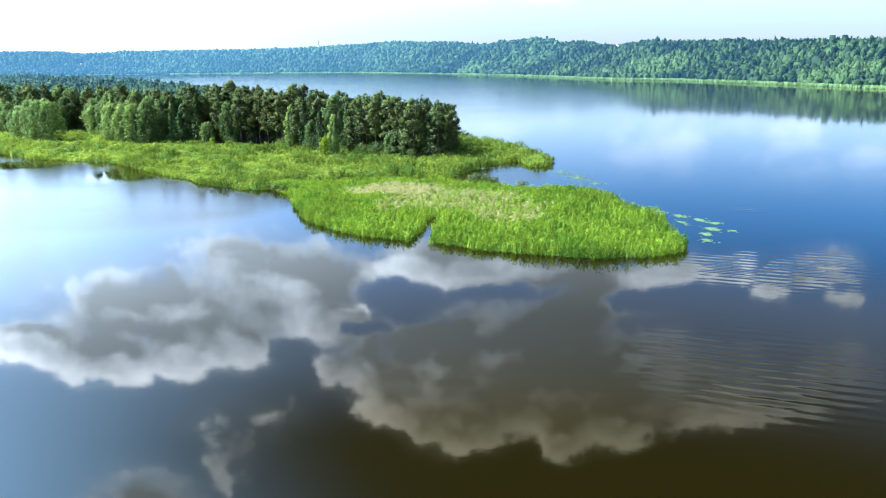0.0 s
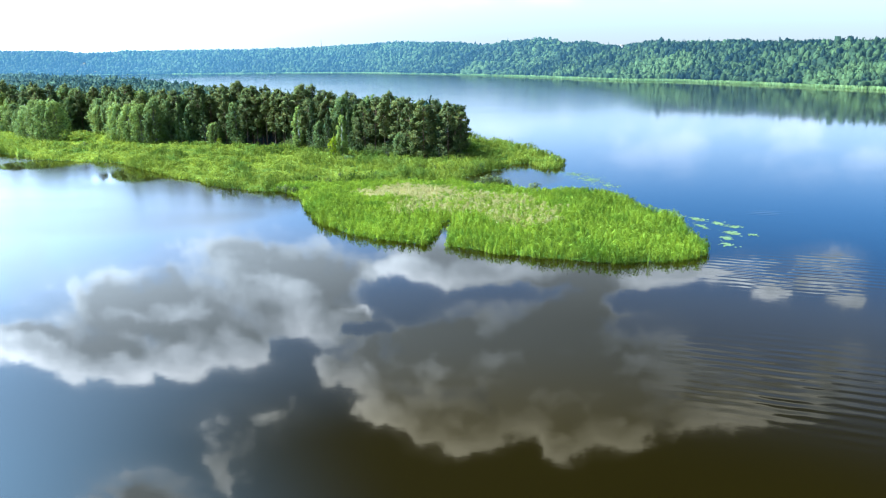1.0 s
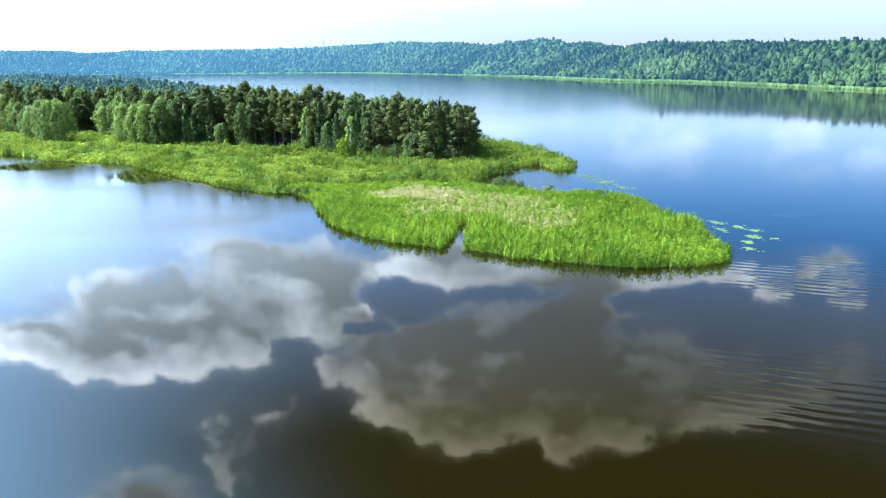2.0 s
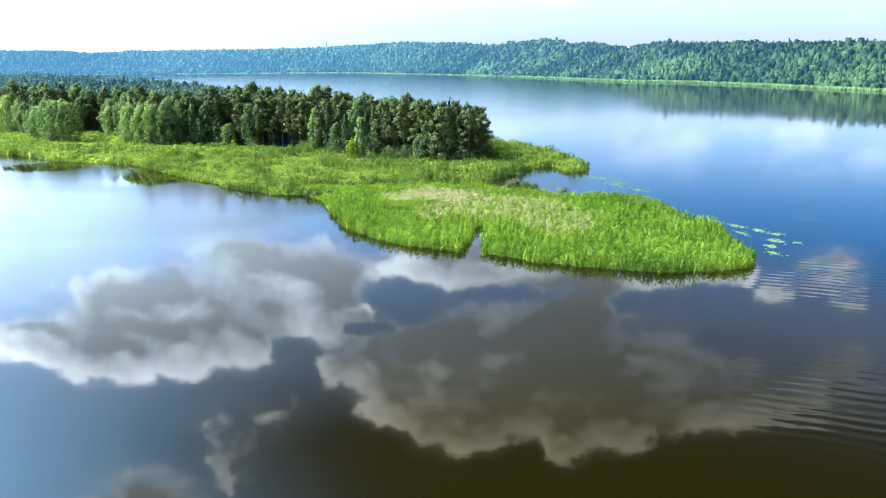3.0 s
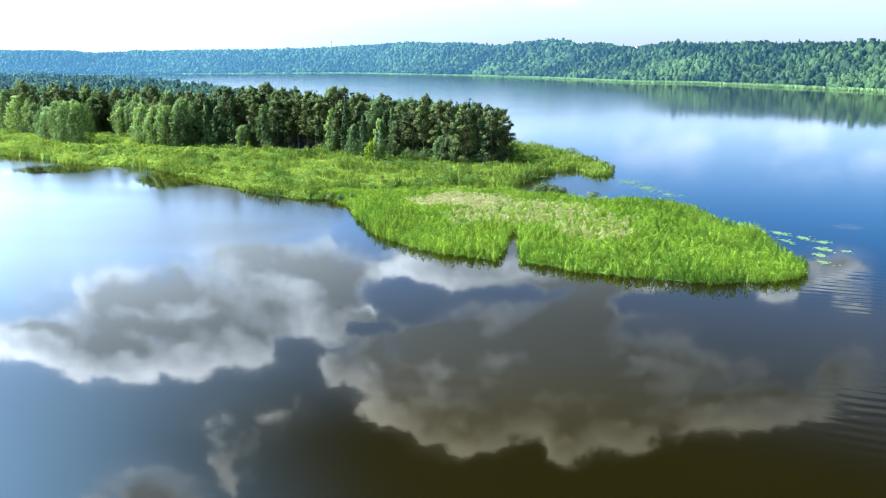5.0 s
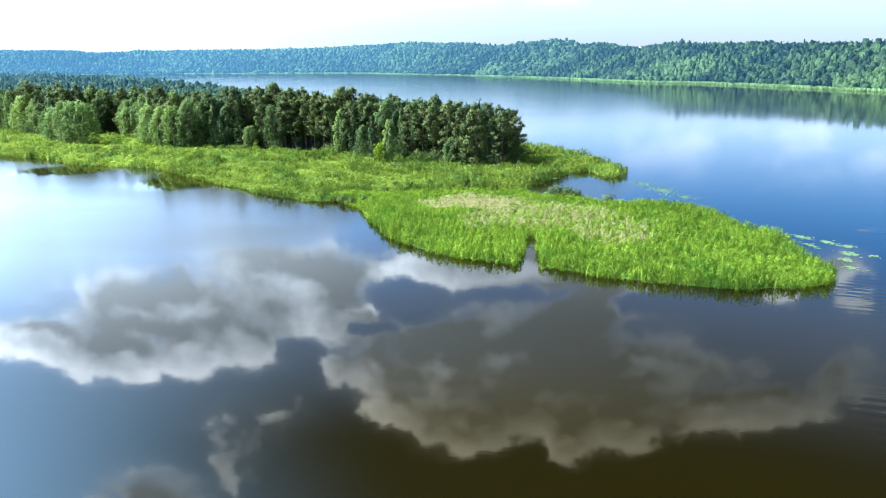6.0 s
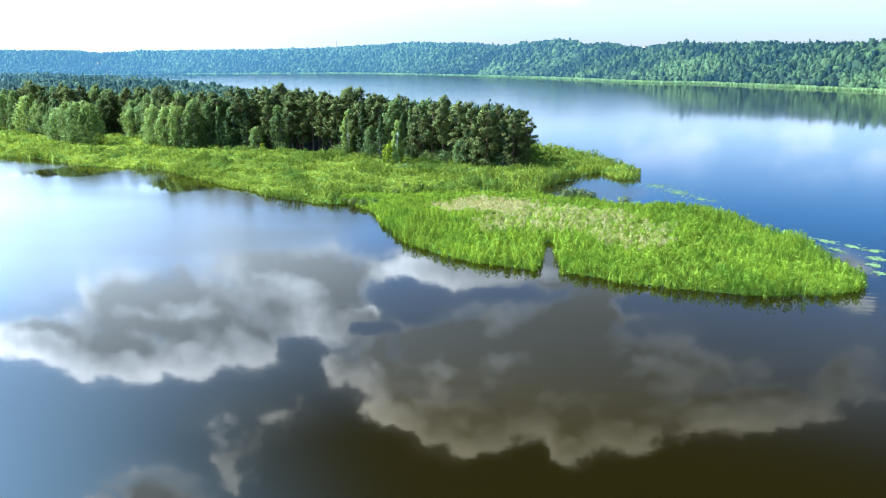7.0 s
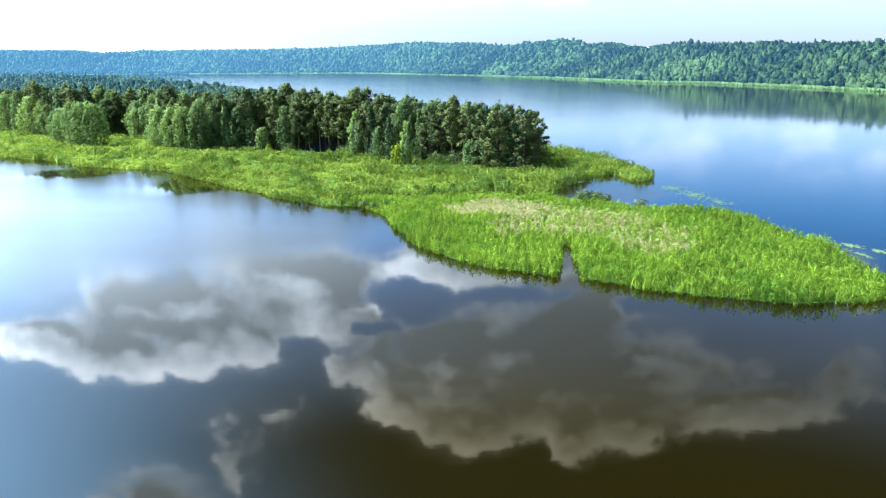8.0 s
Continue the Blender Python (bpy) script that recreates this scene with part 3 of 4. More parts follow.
def leafy_tree(seed, name, label, height, wide, low, bark, leaf, blobs=20, size=0.6, narrow=1.0):
    """A broadleaf tree with a rounded, uneven crown of many small heads of leaves."""
    rng = np.random.RandomState(seed)
    path, trunk = stem(height * 0.85, 0.2, rng)
    limbs, cs, rs, mid = [], [], [], []
    for k in range(blobs):
        f = (k + 0.5) / blobs
        h = low + (1 - low) * f
        reach = wide * math.sin(math.pi * min(0.92, 0.24 + 0.70 * f)) ** 0.7 * rng.uniform(0.5, 0.9)
        a = k * 2.4 + rng.uniform(-0.5, 0.5)
        tip = on_stem(path, h * height * 0.93) + np.array([math.cos(a) * reach, math.sin(a) * reach, 0])
        root = on_stem(path, max(0.1, h - 0.16) * height * 0.85)
        limbs.append(tapered([root, (root + tip) / 2 + (0, 0, 0.3), tip], (0.09, 0.05, 0.02), 4))
        cs.append(tip)
        rs.append(np.array([0.34 * wide, 0.34 * wide, 0.38 * wide * narrow]) * rng.uniform(0.65, 1.2) * (1.1 - 0.35 * f))
        mid.append(on_stem(path, h * height * 0.8))
    cs.append(on_stem(path, height * 0.85) + (0, 0, 0.3))
    rs.append(np.array([0.3 * wide, 0.3 * wide, 0.3 * wide * narrow]))
    mid.append(on_stem(path, height * 0.6))
    crown = leaves(cs, rs, int(3600 / blobs), size, rng, 0.4, 0.6, False, 1.12, mid, 0.6)
    return plant(name, label, "tree", trunk, limbs, crown, bark, leaf)


def shrub(seed, name, label, height, wide, leaf):
    rng = np.random.RandomState(seed)
    stems, cs, rs = [], [], []
    for k in range(7):
        a = k * 0.9 + rng.rand()
        tip = np.array([math.cos(a) * wide * rng.uniform(0.2, 0.6), math.sin(a) * wide * rng.uniform(0.2, 0.6), height * rng.uniform(0.45, 0.8)])
        stems.append(tapered([(0, 0, 0), tip * (0.5, 0.5, 0.55), tip], (0.05, 0.035, 0.015), 4))
        cs.append(tip * (1, 1, 0.75))
        rs.append(np.array([0.5 * wide, 0.5 * wide, 0.42 * height]) * rng.uniform(0.7, 1.0))
    root = tagged(new(name), label, "shrub")
    tagged(part("woody_base", mesh_of("woody_base", *join(stems), GREY_BARK), root), kind="stuff")
    v, f, form = leaves(cs, rs, 48, 0.34, rng, 0.3, 0.62, False, 1.12, np.tile((0, 0, height * 0.3), (len(cs), 1)))
    part("crown", mesh_of("crown", v, f, leaf, None, form), root)
    return root


def height_at(x, y):
    return float(ground_height(np.array([[x, y]], float))[0])


def stand(ob, x, y, turn, size=1.0, tall=1.0, group="", broad=1.0):
    """A copy of a plant on the ground at x, y."""
    z = max(height_at(x, y), 0.0) - 0.05
    c = copy_thing(ob, pose(x, y, z, 0, 0, turn) @ Matrix.Diagonal((size * broad, size * broad, size * tall, 1)))
    return tagged(c, group=group)


# ---- the wood on the headland ----
PINES = [pine_tree(s, low, h, w) for s, low, h, w in ((1, 0.30, 24, 4.6), (2, 0.18, 22.5, 4.8), (3, 0.38, 24.5, 4.3), (4, 0.05, 21.5, 4.8))]
SPRUCES = [spruce_tree(s, h, w) for s, h, w in ((11, 23, 3.4), (12, 20, 3.7))]
BIRCHES = [leafy_tree(s, "birch_tree", "slender birch with a light green crown", h, w, 0.14, BIRCH_BARK, BIRCH, 34, 0.5, 1.5) for s, h, w in ((21, 22, 2.8), (22, 20, 2.6))]
YOUNG_BIRCHES = [leafy_tree(s, "young_birch", "slender young birch with a bright green crown", h, w, 0.08, BIRCH_BARK, LIGHT_BIRCH, 34, 0.45, 1.6) for s, h, w in ((25, 18.5, 2.3), (26, 20, 2.5))]
ALDERS = [leafy_tree(s, "alder_tree", "green leafy alder with a full crown", h, w, 0.08, GREY_BARK, BIRCH, 46, 0.54, 1.2) for s, h, w in ((31, 20, 4.9), (32, 23, 5.2), (33, 17, 4.8))]
WILLOWS = [leafy_tree(s, "willow_tree", "broad yellow-green willow leafy down to the grass", h, w, 0.06, GREY_BARK, WILLOW, 52, 0.58, 1.1) for s, h, w in ((41, 20, 6.9), (42, 18.5, 6.4))]
SHRUBS = [shrub(s, "willow_shrub", "low grey-green willow shrub at the marsh edge", 3.4, 2.6, BIRCH) for s in (51, 52)]
UNDERGROWTH = [shrub(s, "alder_bush", "dense dark green bush under the trees", 5.0, 3.0, BIRCH) for s in (55, 56)]
BRIGHT = shrub(53, "young_shrub", "bright yellow-green young shrub before the dark trees", 5.5, 1.7, YELLOW)
DARK_SHRUB = shrub(54, "alder_shrub", "small round dark green bush in the marsh", 3.2, 2.4, PINE)
TEMPLATES = PINES + SPRUCES + BIRCHES + YOUNG_BIRCHES + ALDERS + WILLOWS + SHRUBS + UNDERGROWTH + [BRIGHT, DARK_SHRUB]
EDGE_GROUP, WOOD_GROUP = "trees along the edge of the wood", "trees of the headland wood"

# the front row of the wood: kind, variant, x, y, size, height factor
FRONT = (
    (PINES, 3, 2.5, 312, 0.86, 1.0), (PINES, 1, 0.5, 318, 0.92, 1.0), (PINES, 3, -2.5, 309, 0.95, 1.0), (SPRUCES, 1, -6.0, 311, 0.9, 1.0),
    (PINES, 3, -8.5, 315, 1.02, 1.05), (PINES, 3, -12, 313, 1.05, 1.02), (ALDERS, 0, -15, 318, 0.9, 1.1), (PINES, 3, -17.5, 317, 1.05, 1.05),
    (ALDERS, 2, -21.5, 320, 0.7, 0.9), (PINES, 1, -23, 325, 1.0, 1.0), (PINES, 2, -28.5, 328, 0.9, 1.0), (PINES, 3, 2.0, 326, 0.9, 1.0), (PINES, 3, 3.0, 336, 0.9, 1.0),
    (PINES, 0, -33, 333, 0.95, 1.0), (PINES, 1, -37.5, 336, 0.95, 1.0), (SPRUCES, 0, -41.5, 338, 0.9, 1.0), (YOUNG_BIRCHES, 0, -46.4, 328, 0.95, 1.0),
    (SPRUCES, 1, -54, 344, 0.85, 1.0), (ALDERS, 0, -58.5, 349, 0.75, 0.9), (SPRUCES, 0, -62.5, 353, 0.9, 1.0), (YOUNG_BIRCHES, 1, -69.5, 357, 1.0, 1.0),
    (PINES, 0, -74, 363, 1.0, 1.0), (PINES, 2, -78, 366, 1.0, 1.0), (PINES, 0, -82.5, 369, 1.0, 1.0), (PINES, 2, -87, 372, 1.0, 1.0),
    (PINES, 1, -92, 374, 1.0, 1.0), (PINES, 2, -97, 375, 1.0, 0.95), (ALDERS, 1, -103, 378, 0.9, 1.0), (PINES, 3, -109, 382, 1.0, 1.0),
    (ALDERS, 2, -114, 380, 0.8, 0.8), (SPRUCES, 0, -120, 385, 1.0, 1.0), (ALDERS, 0, -127, 389, 1.0, 1.0), (BIRCHES, 0, -133, 389, 1.0, 0.95),
    (ALDERS, 1, -139, 392, 1.0, 0.95), (ALDERS, 1, -146, 390, 1.0, 0.95), (WILLOWS, 0, -154, 393, 0.95, 1.05), (WILLOWS, 1, -161, 397, 0.95, 1.1),
    (WILLOWS, 0, -169, 402, 0.95, 1.0), (ALDERS, 0, -189, 442, 1.0, 1.0), (WILLOWS, 1, -196, 446, 0.9, 1.0), (WILLOWS, 0, -205, 412, 1.05, 1.0),
    (WILLOWS, 1, -212, 414, 1.1, 1.05), (ALDERS, 1, -219, 418, 1.0, 0.95), (WILLOWS, 0, -228, 428, 0.9, 1.0), (ALDERS, 2, -236, 434, 0.9, 1.0),
    (WILLOWS, 1, -262, 474, 1.0, 1.0), (WILLOWS, 0, -272, 480, 1.1, 1.0), (ALDERS, 1, -285, 492, 1.1, 1.0), (WILLOWS, 0, -298, 500, 1.1, 1.0),
)
rng = np.random.RandomState(5)
taken = []
for kinds, v, x, y, size, tall in FRONT:
    stand(kinds[v], x, y, rng.rand() * 360, size, tall, EDGE_GROUP, rng.uniform(0.95, 1.15))
    taken.append((x, y))
taken = np.array(taken)

# the wood behind it, single trees where the flight passes nearest, joined woods farther back
inner = scatter((-330, 300, 10, 700), 5.2, rng)
inner = inner[inside_by(inner, FOREST) > 2.5]
inner = inner[np.min(np.hypot(inner[:, None, 0] - taken[:, 0], inner[:, None, 1] - taken[:, 1]), 1) > 3.2]
order = np.argsort(inner[:, 1] - np.interp(inner[:, 0], FOREST[16::-1, 0], FOREST[16::-1, 1]))
single, rest = inner[order[:298]], inner[order[298:]]
for x, y in single:
    r = rng.rand()
    kinds = PINES if r < 0.62 else SPRUCES if r < 0.74 else BIRCHES if r < 0.86 else ALDERS
    if x < -130:
        kinds = PINES if r < 0.35 else ALDERS if r < 0.8 else BIRCHES
    size = rng.uniform(0.82, 1.12) * (1.0 if x < -30 else 0.92) * np.interp(x, (-100, -50, 5), (1.06, 1.0, 0.92))
    stand(kinds[rng.randint(len(kinds))], x, y, rng.rand() * 360, size, 1.0, WOOD_GROUP, rng.uniform(0.95, 1.25))


def ball():
    """The corners and faces of a coarse ball."""
    bm = bmesh.new()
    bmesh.ops.create_icosphere(bm, subdivisions=2, radius=1.0)
    v, f = np.array([p.co[:] for p in bm.verts]), np.array([[p.index for p in face.verts] for face in bm.faces])
    bm.free()
    return v, f


# stands of lighter young broadleaf trees on the far hills: x, y, half width
GROVES = ((66, 1850, 45), (352, 1278, 50), (325, 1330, 30), (466, 930, 42), (500, 860, 30), (215, 1500, 25))


def groves(p):
    out = np.zeros(len(p))
    for x, y, r in GROVES:
        out = np.maximum(out, 0.6 * step(r + 12 * fbm(p, 25, 18) - np.hypot(p[:, 0] - x, p[:, 1] - y), -6, 12))
    return out


def woods(name, p, z, tall, wide, per, leaf, mat, label, rng, kind="stuff", light=0.2, conifers=0.5, patch=60):
    """Many trees in one mesh: each a lumpy crown, pointed or rounded, roughened by sprays of leaves, on a stem."""
    n = len(p)
    unit_v, unit_f = ball()
    m = len(unit_v)
    pointed = (rng.rand(n) + 0.45 * fbm(p, patch, 14) < conifers)[:, None]
    lump = np.clip(1 + 0.20 * rng.normal(size=(n, m)), 0.6, 1.5)
    up = np.clip(unit_v[:, 2] * lump * 0.5 + 0.5, 0, 1.08)
    shoulder = np.where(pointed, 1.0, (np.hypot(unit_v[:, 0], unit_v[:, 1]) + 0.02) ** -0.4)
    girth = np.where(pointed, 1.08 - 0.72 * up ** 1.1, 1.02 - 0.22 * up ** 2) * shoulder * lump * wide[:, None]
    low = np.where(pointed, 0.06, 0.14)
    top = np.where(pointed, 1.02, 0.95)
    hull = np.stack([p[:, :1] + unit_v[:, 0] * girth, p[:, 1:] + unit_v[:, 1] * girth, (z[:, None] + tall[:, None] * (low + (top - low) * up))], 2)
    form = np.stack([np.broadcast_to(unit_v[:, 0], (n, m)), np.broadcast_to(unit_v[:, 1], (n, m)),
                     unit_v[:, 2] * 0.55 + np.where(pointed, 0.30, 0.38)], 2)
    form = unit(unit(form) + (lump[..., None] - 1) * unit_v * 0.8 + rng.normal(size=(n, m, 3)) * 0.30)
    faces = (unit_f[None] + (np.arange(n) * m)[:, None, None]).reshape(-1, 3)
    # sprays of leaves standing out of the crown
    pick = rng.randint(0, m, (n, per))
    row = np.arange(n)[:, None]
    out = form[row, pick].reshape(-1, 3)
    q = hull[row, pick].reshape(-1, 3) + rng.normal(size=(n * per, 3)) * leaf * 0.5
    face = unit(out + rng.normal(size=(n * per, 3)) * 0.5)
    t = unit(np.cross(face, rng.normal(size=(n * per, 3))))
    b = np.cross(face, t)
    s = (leaf * (0.4 + 1.0 * rng.rand(n * per)))[:, None]
    v2 = np.stack([q - t * s * 0.6, q - b * s * 0.4, q + t * s * 0.6, q + b * s * 0.45], 1).reshape(-1, 3)
    i = np.arange(n * per)[:, None] * 4
    f2 = np.stack([i + (0, 1, 2), i + (0, 2, 3)], 1).reshape(-1, 3)
    # three-sided stems
    a = np.arange(3) * 2.094
    ring = np.column_stack([np.cos(a), np.sin(a), 0 * a])
    foot = np.column_stack([p, z - 0.3])[:, None] + ring * 0.2
    tip = np.column_stack([p, z + tall * 0.6])[:, None]
    v3 = np.concatenate([foot, tip], 1).reshape(-1, 3)
    i = np.arange(n)[:, None] * 4
    f3 = np.stack([i + (0, 1, 3), i + (1, 2, 3), i + (2, 0, 3)], 1).reshape(-1, 3)
    tone = rng.uniform(-0.4, 0.4, n) + groves(p) - 0.4 + np.where(pointed[:, 0], -0.12, 0.3 * light) + 1.4 * light * fbm(p, patch, 13) + 0.5 * light * (fbm(p, patch * 1.3, 12) > 0.3)
    tones = np.concatenate([np.repeat(tone, m), np.repeat(tone, per * 4), np.full(len(v3), -0.5)])
    forms = np.concatenate([form.reshape(-1, 3), np.repeat(out, 4, 0), np.tile(np.vstack([ring, (0, 0, 1)]), (n, 1))])
    v, f = join([(hull.reshape(-1, 3), faces), (v2, f2), (v3, f3)])
    return tagged(new(name, mesh_of(name, v, f, mat, tones, forms)), label, "woods", kind=kind)


rest = rest[np.argsort(rest[:, 1])]
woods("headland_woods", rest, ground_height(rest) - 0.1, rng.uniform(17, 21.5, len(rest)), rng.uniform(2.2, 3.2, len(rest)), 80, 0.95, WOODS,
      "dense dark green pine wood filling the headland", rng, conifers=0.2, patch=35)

# mainland woods that run back along the lake
deep = np.vstack([scatter((-520, 480, -120, 1000), 7.5, rng), scatter((-1500, 600, -520, 1000), 9.5, rng), scatter((-1500, 1000, -250, 1700), 14.0, rng)])
deep = deep[(inside_by(deep, FOREST) > 3) & ((deep[:, 0] < -330) | (deep[:, 1] > 700))]
deep = deep[deep[:, 0] > -0.75 * deep[:, 1] - 60]
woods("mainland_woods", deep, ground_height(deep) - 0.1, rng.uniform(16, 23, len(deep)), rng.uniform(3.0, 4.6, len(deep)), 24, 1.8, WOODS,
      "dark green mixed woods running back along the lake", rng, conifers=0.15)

# hills across the lake
hill = np.vstack([scatter((60, 700, 1000, 1750), 7.6, rng), scatter((-1000, 1650, 260, 3050), 10.5, rng), scatter((-2000, 2350, -900, 3100), 12.0, rng)])
bank = inside_by(hill, FAR_LAND)
HOUSES = ((-1283, 2858, 20), (-1280, 2800, 70), (-1209, 2768, 110))
clear_of = np.ones(len(hill), bool)
for x, y, _ in HOUSES + ((347, 1600, 0),):
    clear_of &= ~((np.abs(hill[:, 0] - x) < 12) & (hill[:, 1] > y - 26) & (hill[:, 1] < y + 10))
keep = clear_of & (bank > 7) & (bank < 205 + 120 * (hill[:, 1] > 2200)) & (np.abs(hill[:, 0] + 0.1 * hill[:, 1]) < 0.66 * hill[:, 1] + 60)
hill, bank = hill[keep], bank[keep]
far_off = hill[:, 1] > 1650
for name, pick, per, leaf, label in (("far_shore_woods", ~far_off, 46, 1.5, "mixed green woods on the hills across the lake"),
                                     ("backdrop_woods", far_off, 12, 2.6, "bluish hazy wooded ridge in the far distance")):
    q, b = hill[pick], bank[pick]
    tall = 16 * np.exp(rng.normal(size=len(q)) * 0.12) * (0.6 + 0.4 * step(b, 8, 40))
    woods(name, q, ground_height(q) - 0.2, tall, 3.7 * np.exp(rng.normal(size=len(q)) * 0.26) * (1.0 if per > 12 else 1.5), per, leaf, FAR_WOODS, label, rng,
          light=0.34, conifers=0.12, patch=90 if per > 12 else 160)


# ---- reeds and marsh ----
DRY = ((-15, 238, 17, 16, 1.0), (2, 214, 24, 24, 0.5), (14, 198, 17, 18, 0.45))   # paler, drier patches: x, y, half width, half depth, how dry


def dryness(p):
    d = np.zeros(len(p))
    for x, y, w, h, much in DRY:
        d = np.maximum(d, step(1.0 - np.hypot((p[:, 0] - x) / w, (p[:, 1] - y) / h) + 0.35 * fbm(p, 5, 21), 0.0, 0.45) * much)
    return d


def tussocks(name, box, spacing, radius, tall_of, tone_of, keep_of, per, leaf, mat, label, category, uneven=1.0):
    """Rounded tufts of leaves, each lit on its own, with blades standing out of them. tall_of, tone_of and keep_of work on plan points."""
    c = scatter(box, spacing, rng)
    c = c[keep_of(c)]
    c = c[rng.rand(len(c)) > 0.10]
    n = len(c)
    tall, r = tall_of(c) * (1 + uneven * rng.uniform(-0.35, 0.28, n)), radius * rng.uniform(0.75, 1.3, n)
    z = ground_height(c) - 0.05
    tone = tone_of(c) + uneven * rng.uniform(-0.24, 0.2, n)
    v1, f1, n1 = leaves(np.column_stack([c, z + tall * 0.5]), np.column_stack([r, r, tall * 0.52]), per, leaf, rng, 0.35, 0.7, True)
    p = c + rng.normal(size=(n, 2)) * r[:, None] * 0.5
    v2, f2, t2 = blades(p, z, tall * 1.04, 4, leaf * 0.18, rng, 0.4, tone + 0.1)
    n2 = np.repeat(unit(np.column_stack([p - c, 0.8 * r])), 4 * 5, 0)
    v, f = join([(v1, f1), (v2, f2)])
    me = mesh_of(name, v, f, mat, np.concatenate([np.repeat(tone, per * 4), t2]), np.concatenate([n1, n2]))
    return tagged(new(name, me), label, category, kind="stuff")


def on_point(p):
    return (p[:, 1] < 258) & (p[:, 0] > -58)


def bed_tall(p):
    edge = 1 - step(land_depth(p), 3, 16)
    return (1 - 0.3 * step(p[:, 1], 222, 236)) * (1.65 + 0.45 * edge - 0.55 * dryness(p) * (1 - edge)) * (1 + 0.15 * fbm(p, 7, 32) + 0.25 * fbm(p, 2.6, 37, 2) + 0.35 * fbm(p, 4.5, 38, 2) * step(-p[:, 0], -5, 25))


def bed_dry(p):
    return dryness(p) * step(land_depth(p), 4, 14) * 0.95 > np.random.RandomState(77).rand(len(p))


POINT = (-60, 145, 62, 262)
tussocks("reed_bed", POINT, 1.0, 0.54, bed_tall, lambda p: 0.26 * fbm(p, 11, 34) + 0.10 * fbm(p, 3, 36) + 0.22 * dryness(p), lambda p: (land_depth(p) > 0.25) & on_point(p) & ~bed_dry(p),
         50, 0.40, REED, "thick bed of bright green reeds on the point", "reeds", 1.2)
tussocks("dry_reeds", POINT, 0.95, 0.58, lambda p: bed_tall(p) * 1.05, lambda p: 0.2 * fbm(p, 4, 35), lambda p: (land_depth(p) > 0.5) & on_point(p) & bed_dry(p),
         42, 0.42, STRAW, "pale straw-coloured dry reeds among the green", "reeds", 0.6)


def sedge(p):
    return (land_depth(p) > 0.25) & (inside_by(p, FOREST) < 1.5) & ~on_point(p)


def reed_belt(p):
    """The tall reed belt along the old channel before the wood."""
    y = np.interp(p[:, 0], (-70, -46, -17, 3), (317, 304, 291, 281))
    return step(6.0 - np.abs(p[:, 1] - y), 0, 2) * step(p[:, 0], -74, -60)


def tall_patches(p):
    """Ragged banks of taller sedge, drawn out along the shore."""
    q = np.column_stack([0.8 * p[:, 0] + 0.6 * p[:, 1], -0.6 * p[:, 0] + 0.8 * p[:, 1]]) * (1.7, 0.75)
    return step(fbm(q, 15, 41), 0.02, 0.24), step(fbm(q, 5.5, 45), 0.12, 0.36)


def sedge_tall(p):
    big, small = tall_patches(p)
    return 2.0 * reed_belt(p) + 0.5 + 0.8 * (1 - step(land_depth(p), 2, 12)) + 1.6 * big + 1.4 * small


def sedge_tone(p):
    big, small = tall_patches(p)
    # tall banks: darker green sedge, with some shade put into the tone
    return 0.14 - 0.05 * reed_belt(p) + 0.28 * fbm(p, 18, 44) - 0.16 * big - 0.16 * small


tussocks("marsh_grass", (-130, 225, 48, 420), 1.35, 0.88, sedge_tall, sedge_tone, sedge, 22, 0.75, MARSH, "uneven light green sedge and grass along the shore", "grass", 0.45)
tussocks("bank_grass", (-310, 300, -130, 520), 1.9, 1.2, sedge_tall, sedge_tone, sedge, 20, 1.0, MARSH, "light green grass on the bank before the willows", "grass", 0.45)

strip = np.vstack([scatter((60, 700, 700, 1800), 2.4, rng), scatter((-900, 1750, 200, 2700), 4.0, rng)])
bank = inside_by(strip, FAR_LAND) + wobble(strip, 4.0)
wide = 19 + 13 * fbm(strip, 90, 51)
strip = strip[(bank > -1) & (bank < wide) & (np.abs(strip[:, 0]) < 0.66 * strip[:, 1])]
v, f, t = blades(strip, np.maximum(ground_height(strip), -0.1), rng.uniform(2.4, 3.4, len(strip)), 4, 1.3, rng, 0.3, 0.1 * fbm(strip, 30, 52))
tagged(new("far_reeds", mesh_of("far_reeds", v, f, FAR_REED, t)), "light green reed fringe along the far shore", "reeds", kind="stuff")

# shrubs between the wood and the marsh
for k in range(26):
    s = rng.rand()
    x, y = np.interp(s, (0, 0.45, 1), (10, -20, -66)), np.interp(s, (0, 0.45, 1), (281, 294, 318))
    stand(SHRUBS[k % 2], x + rng.uniform(-2, 2), y + rng.uniform(-3.5, 3.5), rng.rand() * 360, rng.uniform(0.6, 1.05), rng.uniform(0.8, 1.1), "willow shrubs along the marsh")
line = smooth_line(FOREST[:17], 1)
for k in range(150):
    i = rng.randint(len(line) - 1)
    x, y = line[i] + (line[i + 1] - line[i]) * rng.rand()
    if -104 < x < -72 and k % 4:
        continue
    stand(UNDERGROWTH[k % 2], x + rng.uniform(-1.5, 1.5), y + rng.uniform(0.5, 9), rng.rand() * 360, rng.uniform(0.6, 1.3), rng.uniform(0.8, 1.3), "undergrowth at the edge of the wood")
